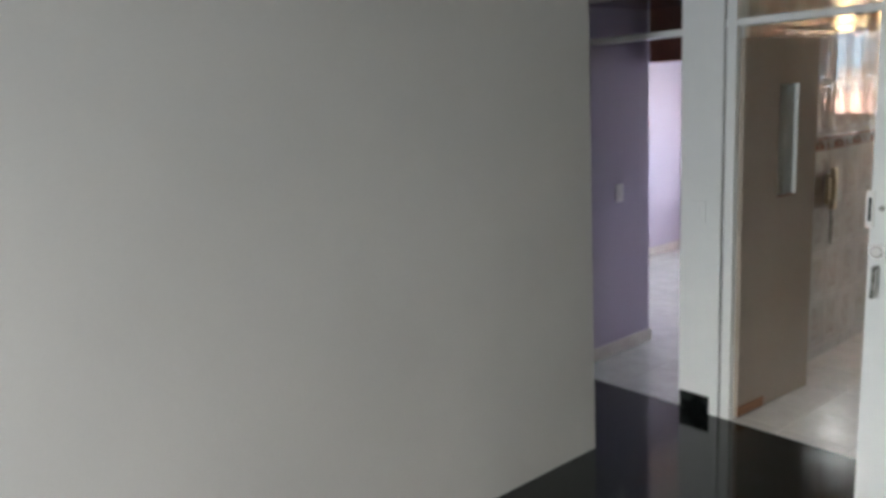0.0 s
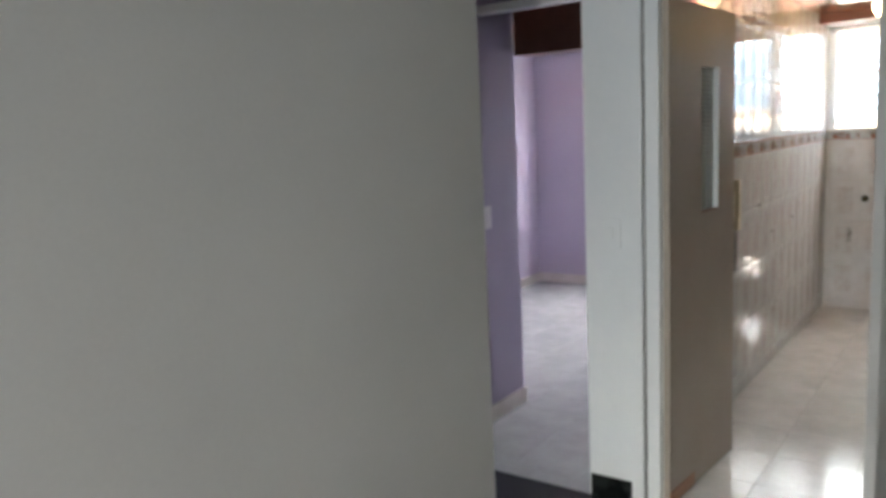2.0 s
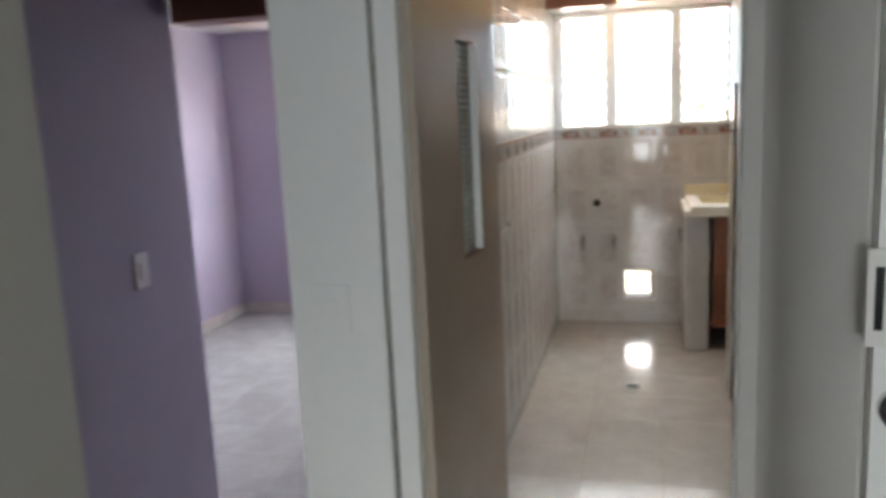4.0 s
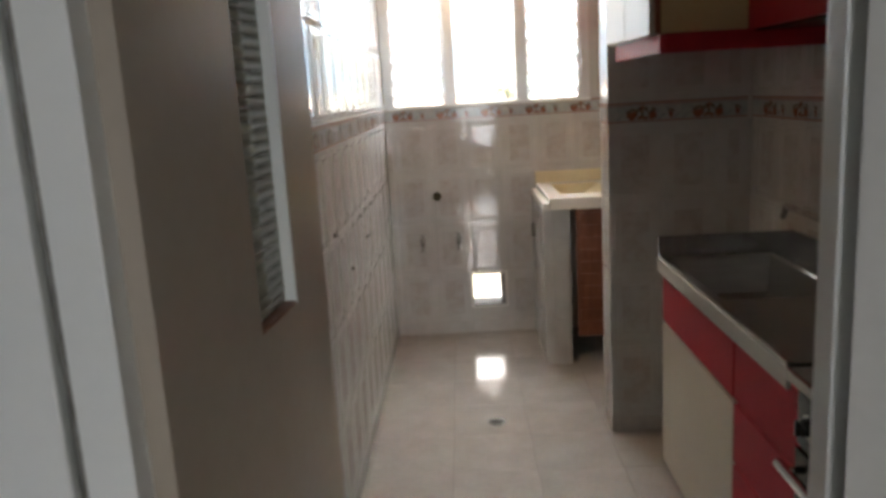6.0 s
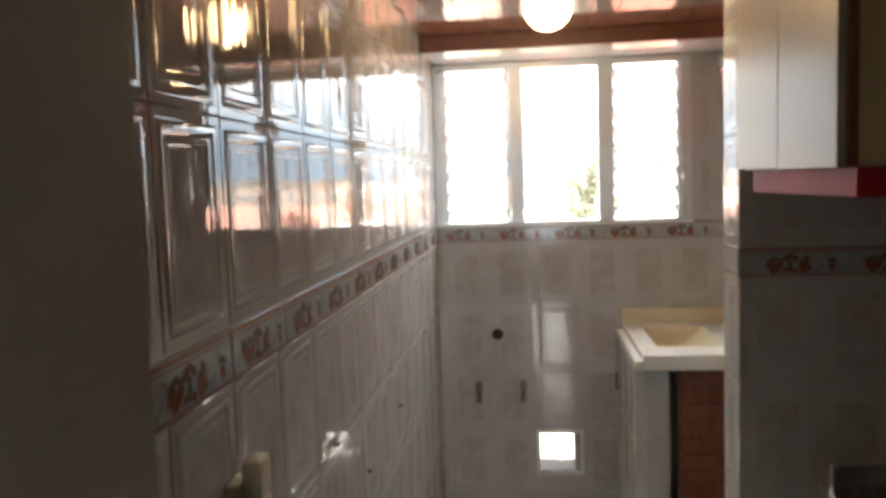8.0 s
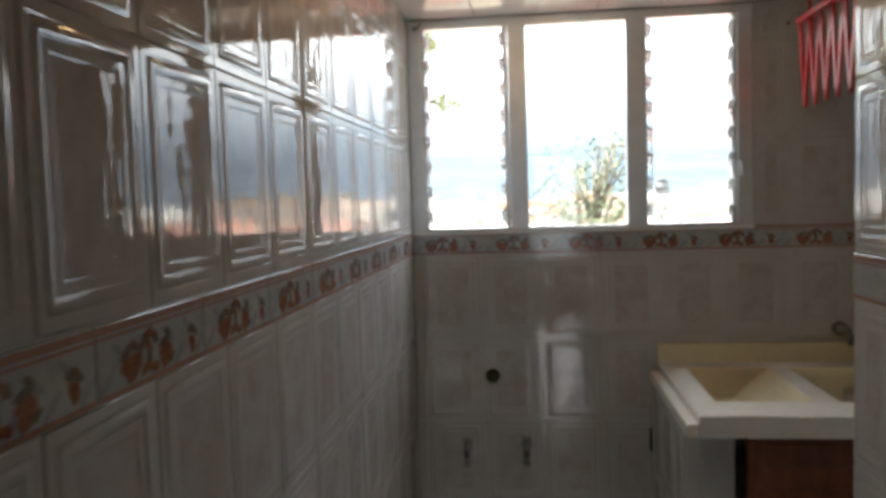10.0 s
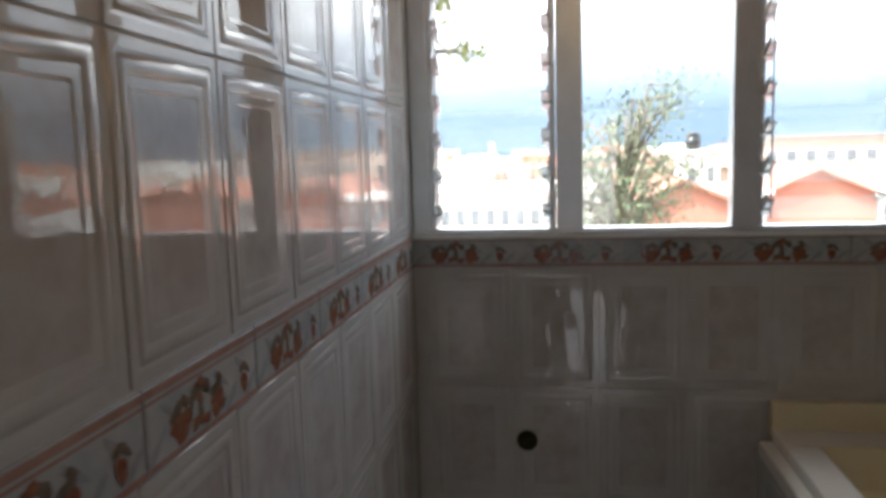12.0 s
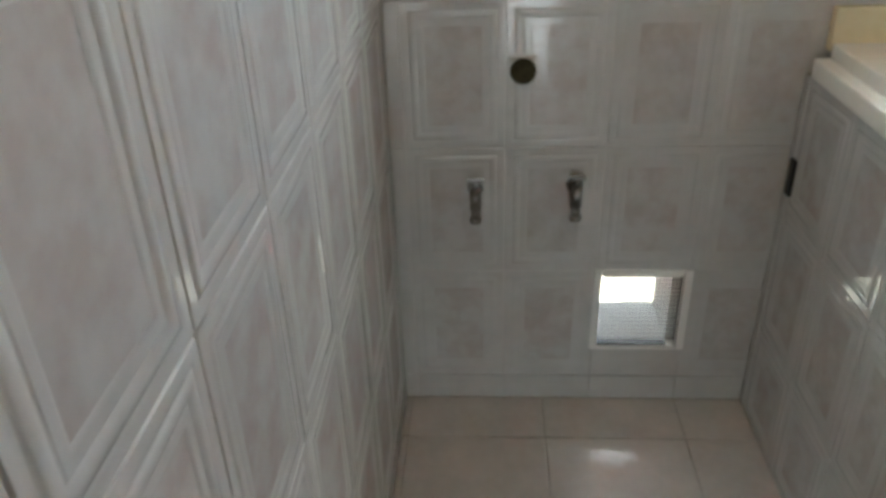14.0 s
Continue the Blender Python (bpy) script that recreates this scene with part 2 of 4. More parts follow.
# ---- mesh helpers ----


def box(bm, x0, x1, y0, y1, z0, z1, bevel=0.0, mat=0):
    ret = bmesh.ops.create_cube(bm, size=1.0, matrix=Matrix.LocRotScale(((x0 + x1) / 2, (y0 + y1) / 2, (z0 + z1) / 2), None, (x1 - x0, y1 - y0, z1 - z0)))
    vs = ret["verts"]
    faces = list({f for v in vs for f in v.link_faces})
    for f in faces:
        f.material_index = mat
    if bevel:
        edges = list({e for v in vs for e in v.link_edges})
        res = bmesh.ops.bevel(bm, geom=edges, offset=bevel, segments=2, affect="EDGES", profile=0.7)
        for f in res["faces"]:
            f.material_index = mat
    return bm


def boxes(*specs, bevel=0.0):
    bm = bmesh.new()
    for s in specs:
        box(bm, *s, bevel=bevel)
    return bm


def cyl(bm, p0, p1, r, r2=None, seg=16, mat=0):
    p0, p1 = Vector(p0), Vector(p1)
    d = p1 - p0
    m = Matrix.Translation((p0 + p1) / 2) @ d.to_track_quat("Z", "Y").to_matrix().to_4x4()
    ret = bmesh.ops.create_cone(bm, cap_ends=True, segments=seg, radius1=r, radius2=r if r2 is None else r2, depth=d.length, matrix=m)
    for f in {f for v in ret["verts"] for f in v.link_faces}:
        f.material_index = mat
        f.smooth = len(f.verts) == 4
    return bm


def ball(bm, c, r, seg=24, rings=14, squash=(1, 1, 1), mat=0):
    ret = bmesh.ops.create_uvsphere(bm, u_segments=seg, v_segments=rings, radius=1, matrix=Matrix.LocRotScale(c, None, (r * squash[0], r * squash[1], r * squash[2])))
    for f in {f for v in ret["verts"] for f in v.link_faces}:
        f.material_index = mat
        f.smooth = True
    return bm


def mesh(name, bm, *mats):
    me = bpy.data.meshes.new(name)
    bmesh.ops.recalc_face_normals(bm, faces=bm.faces[:])
    bm.to_mesh(me)
    bm.free()
    for m in mats:
        me.materials.append(m)
    return me


def part(name, bm, material, parent, label=""):
    mats = material if isinstance(material, (list, tuple)) else [material]
    ob = new(name, mesh(name, bm, *mats))
    ob.parent = parent
    return tagged(ob, label)


def thing(name, label, category, group="", at=(0, 0, 0), turn=0):
    ob = new(name)
    ob.empty_display_size = 0.1
    ob.matrix_basis = pose(*at, 0, 0, turn)
    return tagged(ob, label, category, group)


def structure(name, bm, material, label=""):
    mats = material if isinstance(material, (list, tuple)) else [material]
    ob = new(name, mesh(name, bm, *mats))
    return tagged(ob, label, name.split("_")[0], kind="structure")


def tube(bm, pts, r, seg=10, mat=0):
    for a, b in zip(pts, pts[1:]):
        cyl(bm, a, b, r, seg=seg, mat=mat)
        ball(bm, b, r, seg=seg, rings=6, mat=mat)
    return bm


# ---- plan ----
ZC = 2.235          # kitchen and hall ceiling
ZL = 2.45           # living room ceiling
SILL, WTOP = 1.40, 2.165
YD = -3.926         # front of the door wall
XR = 1.606          # right kitchen wall
TW, TH = 0.216, 0.31
ROWS = [0.075 + TH * k for k in range(5)]   # tile joints up to the listello
T = 0.0040          # depth of the joints

# ---- large structure ----
wall_left = structure("wall_kitchen_left", boxes((-0.11, -T, -3.78, 0.0, 0, 2.3)), [M_GROUT], "kitchen wall clad in glossy cream tiles")
wall_left_face = structure("wall_bedroom_right", boxes((-0.13, -0.113, -3.78, 0.078, 0, 2.3)), M_PURPLE, "violet painted plaster wall")

# back wall with the window opening and the square vent hole
VX0, VX1, VZ0, VZ1 = 0.470, 0.678, 0.170, 0.380
bm = boxes((0.0, 1.9, T, 0.19, 0, VZ0), (0.0, VX0, T, 0.19, VZ0, VZ1), (VX1, 1.9, T, 0.19, VZ0, VZ1), (0.0, 1.9, T, 0.19, VZ1, SILL - 0.012),
           (1.212, 1.9, T, 0.19, SILL - 0.012, WTOP), (-0.13, 1.9, T, 0.19, WTOP, 2.6), (-0.13, 0.0, T, 0.19, 0, WTOP))
wall_back = structure("wall_kitchen_back", bm, M_GROUT, "tiled kitchen wall below and beside the window")
wall_right = structure("wall_kitchen_right", boxes((XR + T, XR + 0.15, -3.8, T - 0.002, 0, 2.3)), M_GROUT, "kitchen wall clad in glossy cream tiles")
XS0, YS0, YS1 = 1.034, -1.498, -1.33
wall_stub = structure("wall_kitchen_partition", boxes((XS0 + T, XR + T - 0.002, YS0 + T, YS1 - T, 0, ZC + 0.02)), M_GROUT, "short tiled partition between sink and laundry corner")

# door wall: post between hall and kitchen, right return, wall above the transoms
column = structure("wall_post", boxes((-0.2, 0.033, YD, -3.783, 0, ZL), bevel=0.004), M_FRAME, "white painted post between the two doorways")
structure("wall_door_right", boxes((0.862, 0.876, YD, -3.8, 0, ZL), (0.876, 2.0, -3.95, -3.803, 0, ZL)), M_WHITE, "white plaster wall beside the kitchen door")
bm = bmesh.new()
outline = ((0.803, -3.953), (0.836, -3.972), (0.860, -4.06), (0.925, -4.371), (1.0, -4.371), (1.0, -3.953))
low = [bm.verts.new((x, y, 0)) for x, y in outline]
high = [bm.verts.new((x, y, ZL)) for x, y in outline]
bm.faces.new(low)
bm.faces.new(high[::-1])
for k in range(6):
    bm.faces.new((low[k], high[k], high[(k + 1) % 6], low[(k + 1) % 6])).smooth = k in (1, 2)
bmesh.ops.recalc_face_normals(bm, faces=bm.faces[:])
structure("wall_return", bm, M_WHITE, "white plaster return wall by the entrance door")
structure("wall_over_doors", boxes((-1.0, -0.203, YD, -3.80, ZC, ZL), (0.036, 0.855, YD, -3.80, ZC, ZL)), M_WHITE, "white plaster over the transoms")
structure("wall_entrance", boxes((1.75, 3.5, -4.44, -4.28, 0, ZL), (0.93, 1.75, -4.44, -4.373, 2.06, ZL), (1.002, 1.75, -4.24, -4.10, 0, ZL)), M_WHITE, "white plaster wall around the entrance door")
structure("wall_living_left", boxes((-0.30, -0.2, -9.6, -4.655, 0, ZL), bevel=0.003), M_WHITE, "broad off-white plaster wall")
structure("wall_living_back", boxes((-1.2, 0.42, -9.7, -9.6, 0, ZL), (1.18, 3.6, -9.7, -9.6, 0, ZL), (0.42, 1.18, -9.7, -9.6, 0, 0.5), (0.42, 1.18, -9.7, -9.6, 2.2, ZL)), M_WHITE)
structure("wall_living_right", boxes((3.4, 3.5, -9.6, -4.40, 0, ZL)), M_WHITE)
structure("ceiling_living", boxes((-1.2, 3.6, -9.7, YD + 0.13, ZL, ZL + 0.08)), M_WHITE)
wall_hall = structure("wall_hall_left", boxes((-1.12, -1.0, -9.6, -3.07, 0, ZL)), M_PURPLE, "violet painted hall wall with pale skirting")
structure("wall_hall_end", boxes((-1.0, -0.30, -6.6, -6.5, 0, ZL)), M_WHITE)
structure("wall_bedroom_left", boxes((-2.72, -2.607, -3.07, 0.2, 0, 2.3)), M_PURPLE, "violet painted bedroom wall")
structure("wall_bedroom_front", boxes((-2.72, -1.123, -3.07, -2.95, 0, 2.3)), M_PURPLE)
structure("wall_bedroom_back", boxes((-2.607, -1.75, 0.08, 0.2, 0, 2.3), (-1.75, -0.45, 0.08, 0.2, 0, 0.95), (-1.75, -0.45, 0.08, 0.2, 2.15, 2.3), (-0.45, -0.133, 0.08, 0.2, 0, 2.3)), M_PURPLE, "violet painted bedroom wall")
structure("lintel_bedroom", boxes((-0.997, -0.135, -3.068, -2.92, 1.90, ZC)), M_LINTEL, "brown lintel over the bedroom opening")
structure("wall_outer_left", boxes((-2.9, -2.73, -9.7, 0.2, 0, 2.5)), M_WHITE)

structure("floor_living", boxes((-1.12, 3.5, -9.7, YD + 0.004, -0.2, 0.0)), M_GRANITE, "polished black granite floor")
floor_kitchen = structure("floor_kitchen", boxes((-0.11, 1.75, YD + 0.006, 0.1, -0.2, -0.004)), M_GROUT, "glossy white tile floor")
floor_hall = structure("floor_hall", boxes((-2.72, -0.113, YD + 0.006, 0.2, -0.2, -0.004)), M_GROUT, "glossy white tile floor")

# slatted ceilings, one mesh each
def slat_ceiling(name, x0, x1, y0, y1, z, label):
    bm = bmesh.new()
    w = 0.10
    k = 0
    while x0 + k * w < x1 - 1e-4:
        a, b = x0 + k * w, min(x0 + (k + 1) * w, x1)
        box(bm, a + 0.0015, b - 0.0015, y0, y1, z, z + 0.01, bevel=0.0012)
        k += 1
    box(bm, x0, x1, y0, y1, z + 0.0115, z + 0.05)
    return structure(name, bm, M_PVC, label)


slat_ceiling("ceiling_kitchen", 0.0, XR, -3.80, -0.35, ZC, "glossy brown slatted ceiling")
slat_ceiling("ceiling_hall", -1.0, -0.135, -3.80, -3.07, ZC, "glossy brown slatted ceiling")
structure("ceiling_bedroom", boxes((-2.72, -0.133, -2.92, 0.08, ZC, ZC + 0.05)), M_WHITE)
structure("beam_soffit", boxes((0.0, XR, -0.35, T - 0.002, WTOP + 0.012, 2.32)), M_GROUT, "white tiled beam underside over the window")
structure("trim_ceiling", boxes((0.0, XR, -0.375, -0.352, WTOP + 0.004, ZC), bevel=0.004), M_LINTEL, "brown ceiling trim")
structure("roof_slab", boxes((-3.0, 3.8, -9.9, 0.3, 2.62, 2.8)), M_WHITE)

# skirtings
structure("baseboard_hall", boxes((-0.998, -0.986, -6.4, -3.055, 0, 0.085), bevel=0.003), M_SKIRT)
structure("baseboard_bedroom_left", boxes((-2.605, -2.593, -2.94, 0.078, 0, 0.085)), M_SKIRT)
structure("baseboard_bedroom_back", boxes((-2.59, -0.135, 0.066, 0.078, 0, 0.085)), M_SKIRT)
structure("baseboard_post", boxes((-0.19, -0.015, YD - 0.012, YD - 0.001, 0, 0.10), bevel=0.002), M_GRANITE, "black granite skirting on the post")

# ---- doorways ----
def transom(name, x0, x1, zb):
    d = thing(name, "white steel transom with clear glass over a doorway", "transom")
    part("bar", boxes((x0, x1, YD + 0.01, YD + 0.075, zb, zb + 0.034), bevel=0.003), M_FRAME, d)
    part("pane", boxes((x0, x1, YD + 0.04, YD + 0.045, zb + 0.034, ZC)), M_GLASS, d)
    return d


transom("transom_hall", -1.0, -0.2, 1.995)
transom("transom_kitchen", 0.036, 0.855, 2.015)
df = thing("kitchen_door_frame", "white enamelled steel door frame", "door frame")
part("jamb", boxes((0.046, 0.098, YD + 0.004, YD + 0.11, 0, ZC), (0.098, 0.105, YD + 0.06, YD + 0.11, 0, 2.015), bevel=0.003), M_FRAME, df)
part("jamb", boxes((0.800, 0.860, YD + 0.004, YD + 0.044, 0, ZC), bevel=0.003), M_FRAME, df)
part("gap_strip", boxes((0.0345, 0.0445, YD + 0.015, YD + 0.11, 0, ZC)), M_DARKMETAL, df)

# kitchen door, open along the left wall; built in its own frame: x along the leaf, y its thickness
LEAF = 0.675
kd = thing("kitchen_door", "beige painted door with a narrow reeded glass slot, standing open", "door", at=(0.124, -3.885, 0), turn=90 - 4.4)
S0, S1, SZ0, SZ1 = 0.312, 0.485, 1.148, 1.728
bm = boxes((0, S0, 0, 0.035, 0.012, 1.96), (S1, LEAF, 0, 0.035, 0.012, 1.96), (S0, S1, 0, 0.035, 0.012, SZ0), (S0, S1, 0, 0.035, SZ1, 1.96))
bmesh.ops.remove_doubles(bm, verts=bm.verts[:], dist=1e-5)
part("leaf", bm, M_DOOR, kd)
bm = bmesh.new()
zz = SZ0
while zz < SZ1 - 0.01:
    cyl(bm, (S0, 0.031, zz + 0.009), (S1, 0.031, zz + 0.009), 0.0135, seg=14)
    zz += 0.018
part("glass", bm, M_REED, kd, "reeded obscure glass")
part("glazing_bead", boxes((S1 - 0.004, S1 - 0.0005, -0.002, 0.018, SZ0, SZ1)), M_FRAME, kd)
# thin dark strip laid over the leaf's beige bottom reveal
part("glazing_bead", boxes((S0, S1 - 0.004, -0.001, 0.018, SZ0 + 0.0005, SZ0 + 0.005)), M_BROWN, kd, "dark brown strip over the slot's bottom reveal")
part("kick_strip", boxes((0.0, 0.235, -0.004, 0.004, 0.012, 0.068), bevel=0.001), M_OAK, kd, "brown wooden kick strip")

# entrance door
ed = thing("entrance_door", "white enamelled entrance door with round lock and lever", "door")
part("leaf", boxes((0.93, 1.745, -4.410, -4.374, 0.012, 2.05), bevel=0.003), M_FRAME, ed)
bm = bmesh.new()
cyl(bm, (0.967, -4.410, 1.10), (0.967, -4.425, 1.10), 0.030, seg=24)
cyl(bm, (0.967, -4.425, 1.10), (0.967, -4.431, 1.10), 0.020, 0.016, seg=24)
part("lock_rosette", bm, M_CHROME, ed, "round chrome lock")
bm = bmesh.new()
cyl(bm, (0.967, -4.410, 1.04), (0.967, -4.446, 1.04), 0.009)
tube(bm, [(0.967, -4.446, 1.04), (0.970, -4.453, 0.99), (0.964, -4.447, 0.93)], 0.008)
part("pull_handle", bm, M_DARKMETAL, ed, "dark metal pull handle")
bm = bmesh.new()
cyl(bm, (0.972, -4.410, 1.265), (0.972, -4.415, 1.265), 0.011)
part("keyhole", bm, M_DARKMETAL, ed)
lp = part("lock_plate", boxes((0.916, 0.946, -4.418, -4.4105, 1.19, 1.33), bevel=0.002), M_PLASTIC, ed, "white lock plate")
part("slot", boxes((0.926, 0.937, -4.421, -4.4175, 1.215, 1.305)), M_BLACK, lp)

# ---- window ----
win = tagged(thing("window_1", "white aluminium window with louvred glass side bays", "window"), kind="structure")
FX = [(0.0, 0.045), (0.363, 0.429), (0.779, 0.838), (1.160, 1.210)]
for a, b in FX:
    part("mullion", boxes((a + 0.002, b, 0.0, 0.05, SILL + 0.012, WTOP - 0.03), bevel=0.002), M_ALU, win)
part("top_rail", boxes((0.002, 1.21, 0.0, 0.05, WTOP - 0.03, WTOP), bevel=0.002), M_ALU, win)
part("bottom_rail", boxes((0.002, 1.21, -0.004, 0.05, SILL, SILL + 0.012), bevel=0.002), M_ALU, win)
part("window_sill", boxes((0.0, 1.215, -0.012, 0.19, SILL - 0.012, SILL - 0.001), bevel=0.003), M_FRAME, win)
bm = boxes((0.429, 0.779, 0.028, 0.033, SILL + 0.012, WTOP - 0.03))
pane = part("pane", bm, M_GLASS, win)
pane.visible_shadow = False
blade_bm = boxes((0, 1, -0.058, 0.058, -0.0025, 0.0025))
blade_me = mesh("louvre_blade", blade_bm, M_GLASS)
bm = bmesh.new()
box(bm, 0, 0.005, -0.056, 0.050, -0.011, 0.009)
box(bm, 0.005, 0.020, -0.050, -0.012, -0.008, -0.003)
box(bm, -0.007, 0.018, -0.012, 0.012, -0.013, -0.004)
clip_me = mesh("louvre_clip", bm, M_ALU)
for a, b in ((0.045, 0.363), (0.838, 1.160)):
    for s in (a, b - 0.016):
        part("louvre_channel", boxes((s, s + 0.016, 0.012, 0.04, SILL + 0.012, WTOP - 0.03)), M_ALU, win)
    part("louvre_rod", boxes((a + 0.024, a + 0.028, -0.022, -0.018, SILL + 0.03, WTOP - 0.05)), M_ALU, win)
    for k in range(8):
        z = SILL + 0.052 + k * 0.0905
        for nm, me, x, sx in (("louvre_blade", blade_me, a + 0.016, b - a - 0.032), ("louvre_clip", clip_me, a + 0.014, 1), ("louvre_clip", clip_me, b - 0.014, -1)):
            o = new(nm, me)
            o.parent = win
            o.matrix_basis = pose(x, 0.022, z, -32) @ Matrix.Diagonal((sx, 1, 1, 1))
            if nm == "louvre_blade":
                o.visible_shadow = False
bm = bmesh.new()
cyl(bm, (1.168, -0.002, 1.62), (1.168, -0.028, 1.62), 0.006)
tube(bm, [(1.168, -0.026, 1.62), (1.172, -0.03, 1.575)], 0.006)
part("louvre_crank", bm, M_ALU, win)

# ---- vent in the back wall ----
vent = thing("wall_vent", "square wall vent with white frame and fine wire grille", "vent")
x0, x1, z0, z1 = VX0, VX1, VZ0, VZ1
part("vent_frame", boxes((x0 - 0.010, x0 + 0.008, -0.006, 0.02, z0 - 0.008, z1 + 0.008), (x1 - 0.008, x1 + 0.010, -0.006, 0.02, z0 - 0.008, z1 + 0.008),
                         (x0 + 0.010, x1 - 0.010, -0.004, 0.02, z0 - 0.010, z0 + 0.002), (x0 + 0.010, x1 - 0.010, -0.004, 0.02, z1 - 0.010, z1 + 0.008), bevel=0.002), M_PLASTIC, vent)
bm = bmesh.new()
for k in range(1, 24):
    x = x0 + 0.01 + (x1 - x0 - 0.02) * k / 24
    box(bm, x - 0.0013, x + 0.0013, 0.010, 0.0118, z0 + 0.01, z1 - 0.01)
for k in range(1, 16):
    z = z0 + 0.01 + (z1 - z0 - 0.02) * k / 16
    box(bm, x0 + 0.01, x1 - 0.01, 0.0118, 0.0132, z - 0.0007, z + 0.0007)
part("grille", bm, M_PLASTIC, vent)
part("duct_lining", boxes((x0 + 0.009, x1 - 0.031, -0.002, 0.189, z0 + 0.0025, z0 + 0.005), (x1 - 0.030, x1 - 0.0005, 0.021, 0.189, z0 + 0.004, z1 - 0.004), (x0 + 0.0005, x0 + 0.004, 0.021, 0.189, z0 + 0.004, z1 - 0.004)), M_CEMENT, vent)

# ---- pipes and taps on the back wall ----
def tap(x, z):
    t = thing("washing_machine_tap", "small tarnished tap on the tiled wall", "tap", "washing machine taps", at=(x, 0, z))
    bm = bmesh.new()
    cyl(bm, (0, 0.004, 0), (0, -0.006, 0), 0.020, 0.016)
    cyl(bm, (0, -0.006, 0), (0, -0.045, 0), 0.0085)
    part("flange", bm, M_DARKMETAL, t)
    bm = bmesh.new()
    cyl(bm, (0, -0.045, 0.016), (0, -0.045, -0.03), 0.012)
    cyl(bm, (0, -0.045, -0.03), (0, -0.045, -0.055), 0.009, 0.010)
    cyl(bm, (0, -0.045, -0.052), (0, -0.045, -0.062), 0.013)
    part("spout", bm, M_DARKMETAL, t)
    bm = bmesh.new()
    cyl(bm, (0, -0.045, 0.016), (0, -0.045, 0.034), 0.006)
    box(bm, -0.018, 0.018, -0.051, -0.039, 0.034, 0.042, bevel=0.003)
    part("handle", bm, M_DARKMETAL, t)
    return t


tap(0.185, 0.60)
tap(0.403, 0.605)


def pipe_end(x, z, r):
    t = thing("pipe_stub", "dark open drain pipe end set in the tiles", "pipe", at=(x, 0, z))
    bm = bmesh.new()
    ret = bmesh.ops.create_circle(bm, segments=24, radius=r)
    ring = bmesh.ops.extrude_edge_only(bm, edges=bm.edges[:])
    vs = [v for v in ring["geom"] if isinstance(v, bmesh.types.BMVert)]
    bmesh.ops.scale(bm, vec=(0.78, 0.78, 1), verts=vs)
    es = [e for e in bm.edges if all(v in vs for v in e.verts)]
    ring = bmesh.ops.extrude_edge_only(bm, edges=es)
    vs = [v for v in ring["geom"] if isinstance(v, bmesh.types.BMVert)]
    bmesh.ops.translate(bm, vec=(0, 0, -0.012), verts=vs)
    bmesh.ops.contextual_create(bm, geom=vs)
    bmesh.ops.rotate(bm, cent=(0, 0, 0), matrix=Matrix.Rotation(radians(90), 3, "X"), verts=bm.verts[:])
    bmesh.ops.translate(bm, vec=(0, -0.010, 0), verts=bm.verts[:])
    part("rim", bm, M_PIPE, t)
    # no hollow: a flat disc carries the shade of the pipe mouth as colour
    part("bore_disc", cyl(bmesh.new(), (0, -0.0045, 0), (0, -0.0075, 0), r * 0.9, seg=24), M_PIPE, t, "flat dark disc coloured as the shaded pipe mouth")
    part("wall_plate", boxes((-r * 1.05, r * 1.05, -0.004, 0.003, -r * 1.15, r * 1.05), bevel=0.001), M_GROUT, t, "rough cement square round the pipe")
    return t


pipe_end(0.284, 0.865, 0.027)

# floor drain
fd = thing("floor_drain", "round metal floor drain in the tiles", "drain", at=(0.546, -1.348, 0))
bm = bmesh.new()
cyl(bm, (0, 0, 0), (0, 0, 0.003), 0.042, seg=28)
part("ring", bm, M_DARKMETAL, fd)
bm = bmesh.new()
for k in range(-2, 3):
    hw = math.sqrt(0.032 ** 2 - (k * 0.012) ** 2)
    box(bm, -hw, hw, k * 0.012 - 0.003, k * 0.012 + 0.003, 0.003, 0.0045)
part("grate", bm, M_BLACK, fd)

# ---- ceiling lamp ----
lamp = thing("ceiling_lamp", "lit round globe lamp on the brown ceiling", "lamp", at=(0.525, -1.25, 0))
bm = bmesh.new()
cyl(bm, (0, 0, ZC - 0.02), (0, 0, ZC), 0.045, 0.05, seg=24)
part("lamp_base", bm, M_PLASTIC, lamp)
part("globe", ball(bmesh.new(), (0, 0, ZC - 0.088), 0.076, 28, 18), M_BULB, lamp, "glowing warm white globe")

# ---- laundry basin ----
lb = thing("laundry_basin", "ivory laundry basin on tiled supports with a brown door", "basin")
BX0, BX1, BY0 = 0.885, XR - 0.004, -0.72
support = part("support_wall", boxes((0.8535, 0.99, -0.6345, -0.002, 0.0, 0.852)), M_GROUT, lb, "tiled basin support")
part("support_wall", boxes((1.46, XR - 0.003, -0.63, -0.002, 0.0, 0.852)), M_GROUT, lb)
IX0, IX1, IX2, IX3, IY0, IY1 = 0.955, 1.224, 1.295, 1.54, -0.565, -0.13
bm = boxes((BX0 - 0.007, BX1, BY0, IY0, 0.856, 0.918), (BX0 - 0.007, BX1, IY1, -0.03, 0.856, 0.918), (BX0 - 0.007, IX0, IY0, IY1, 0.856, 0.918),
           (IX1, IX2, IY0, IY1, 0.856, 0.918), (IX3, BX1, IY0, IY1, 0.856, 0.918), bevel=0.005)
part("rim", bm, M_BASINRIM, lb, "white worn rim")
part("side_lip", boxes((BX0 - 0.040, BX0 - 0.0075, BY0 + 0.012, -0.035, 0.853, 0.892), bevel=0.007), M_BASINRIM, lb, "white rounded side lip")


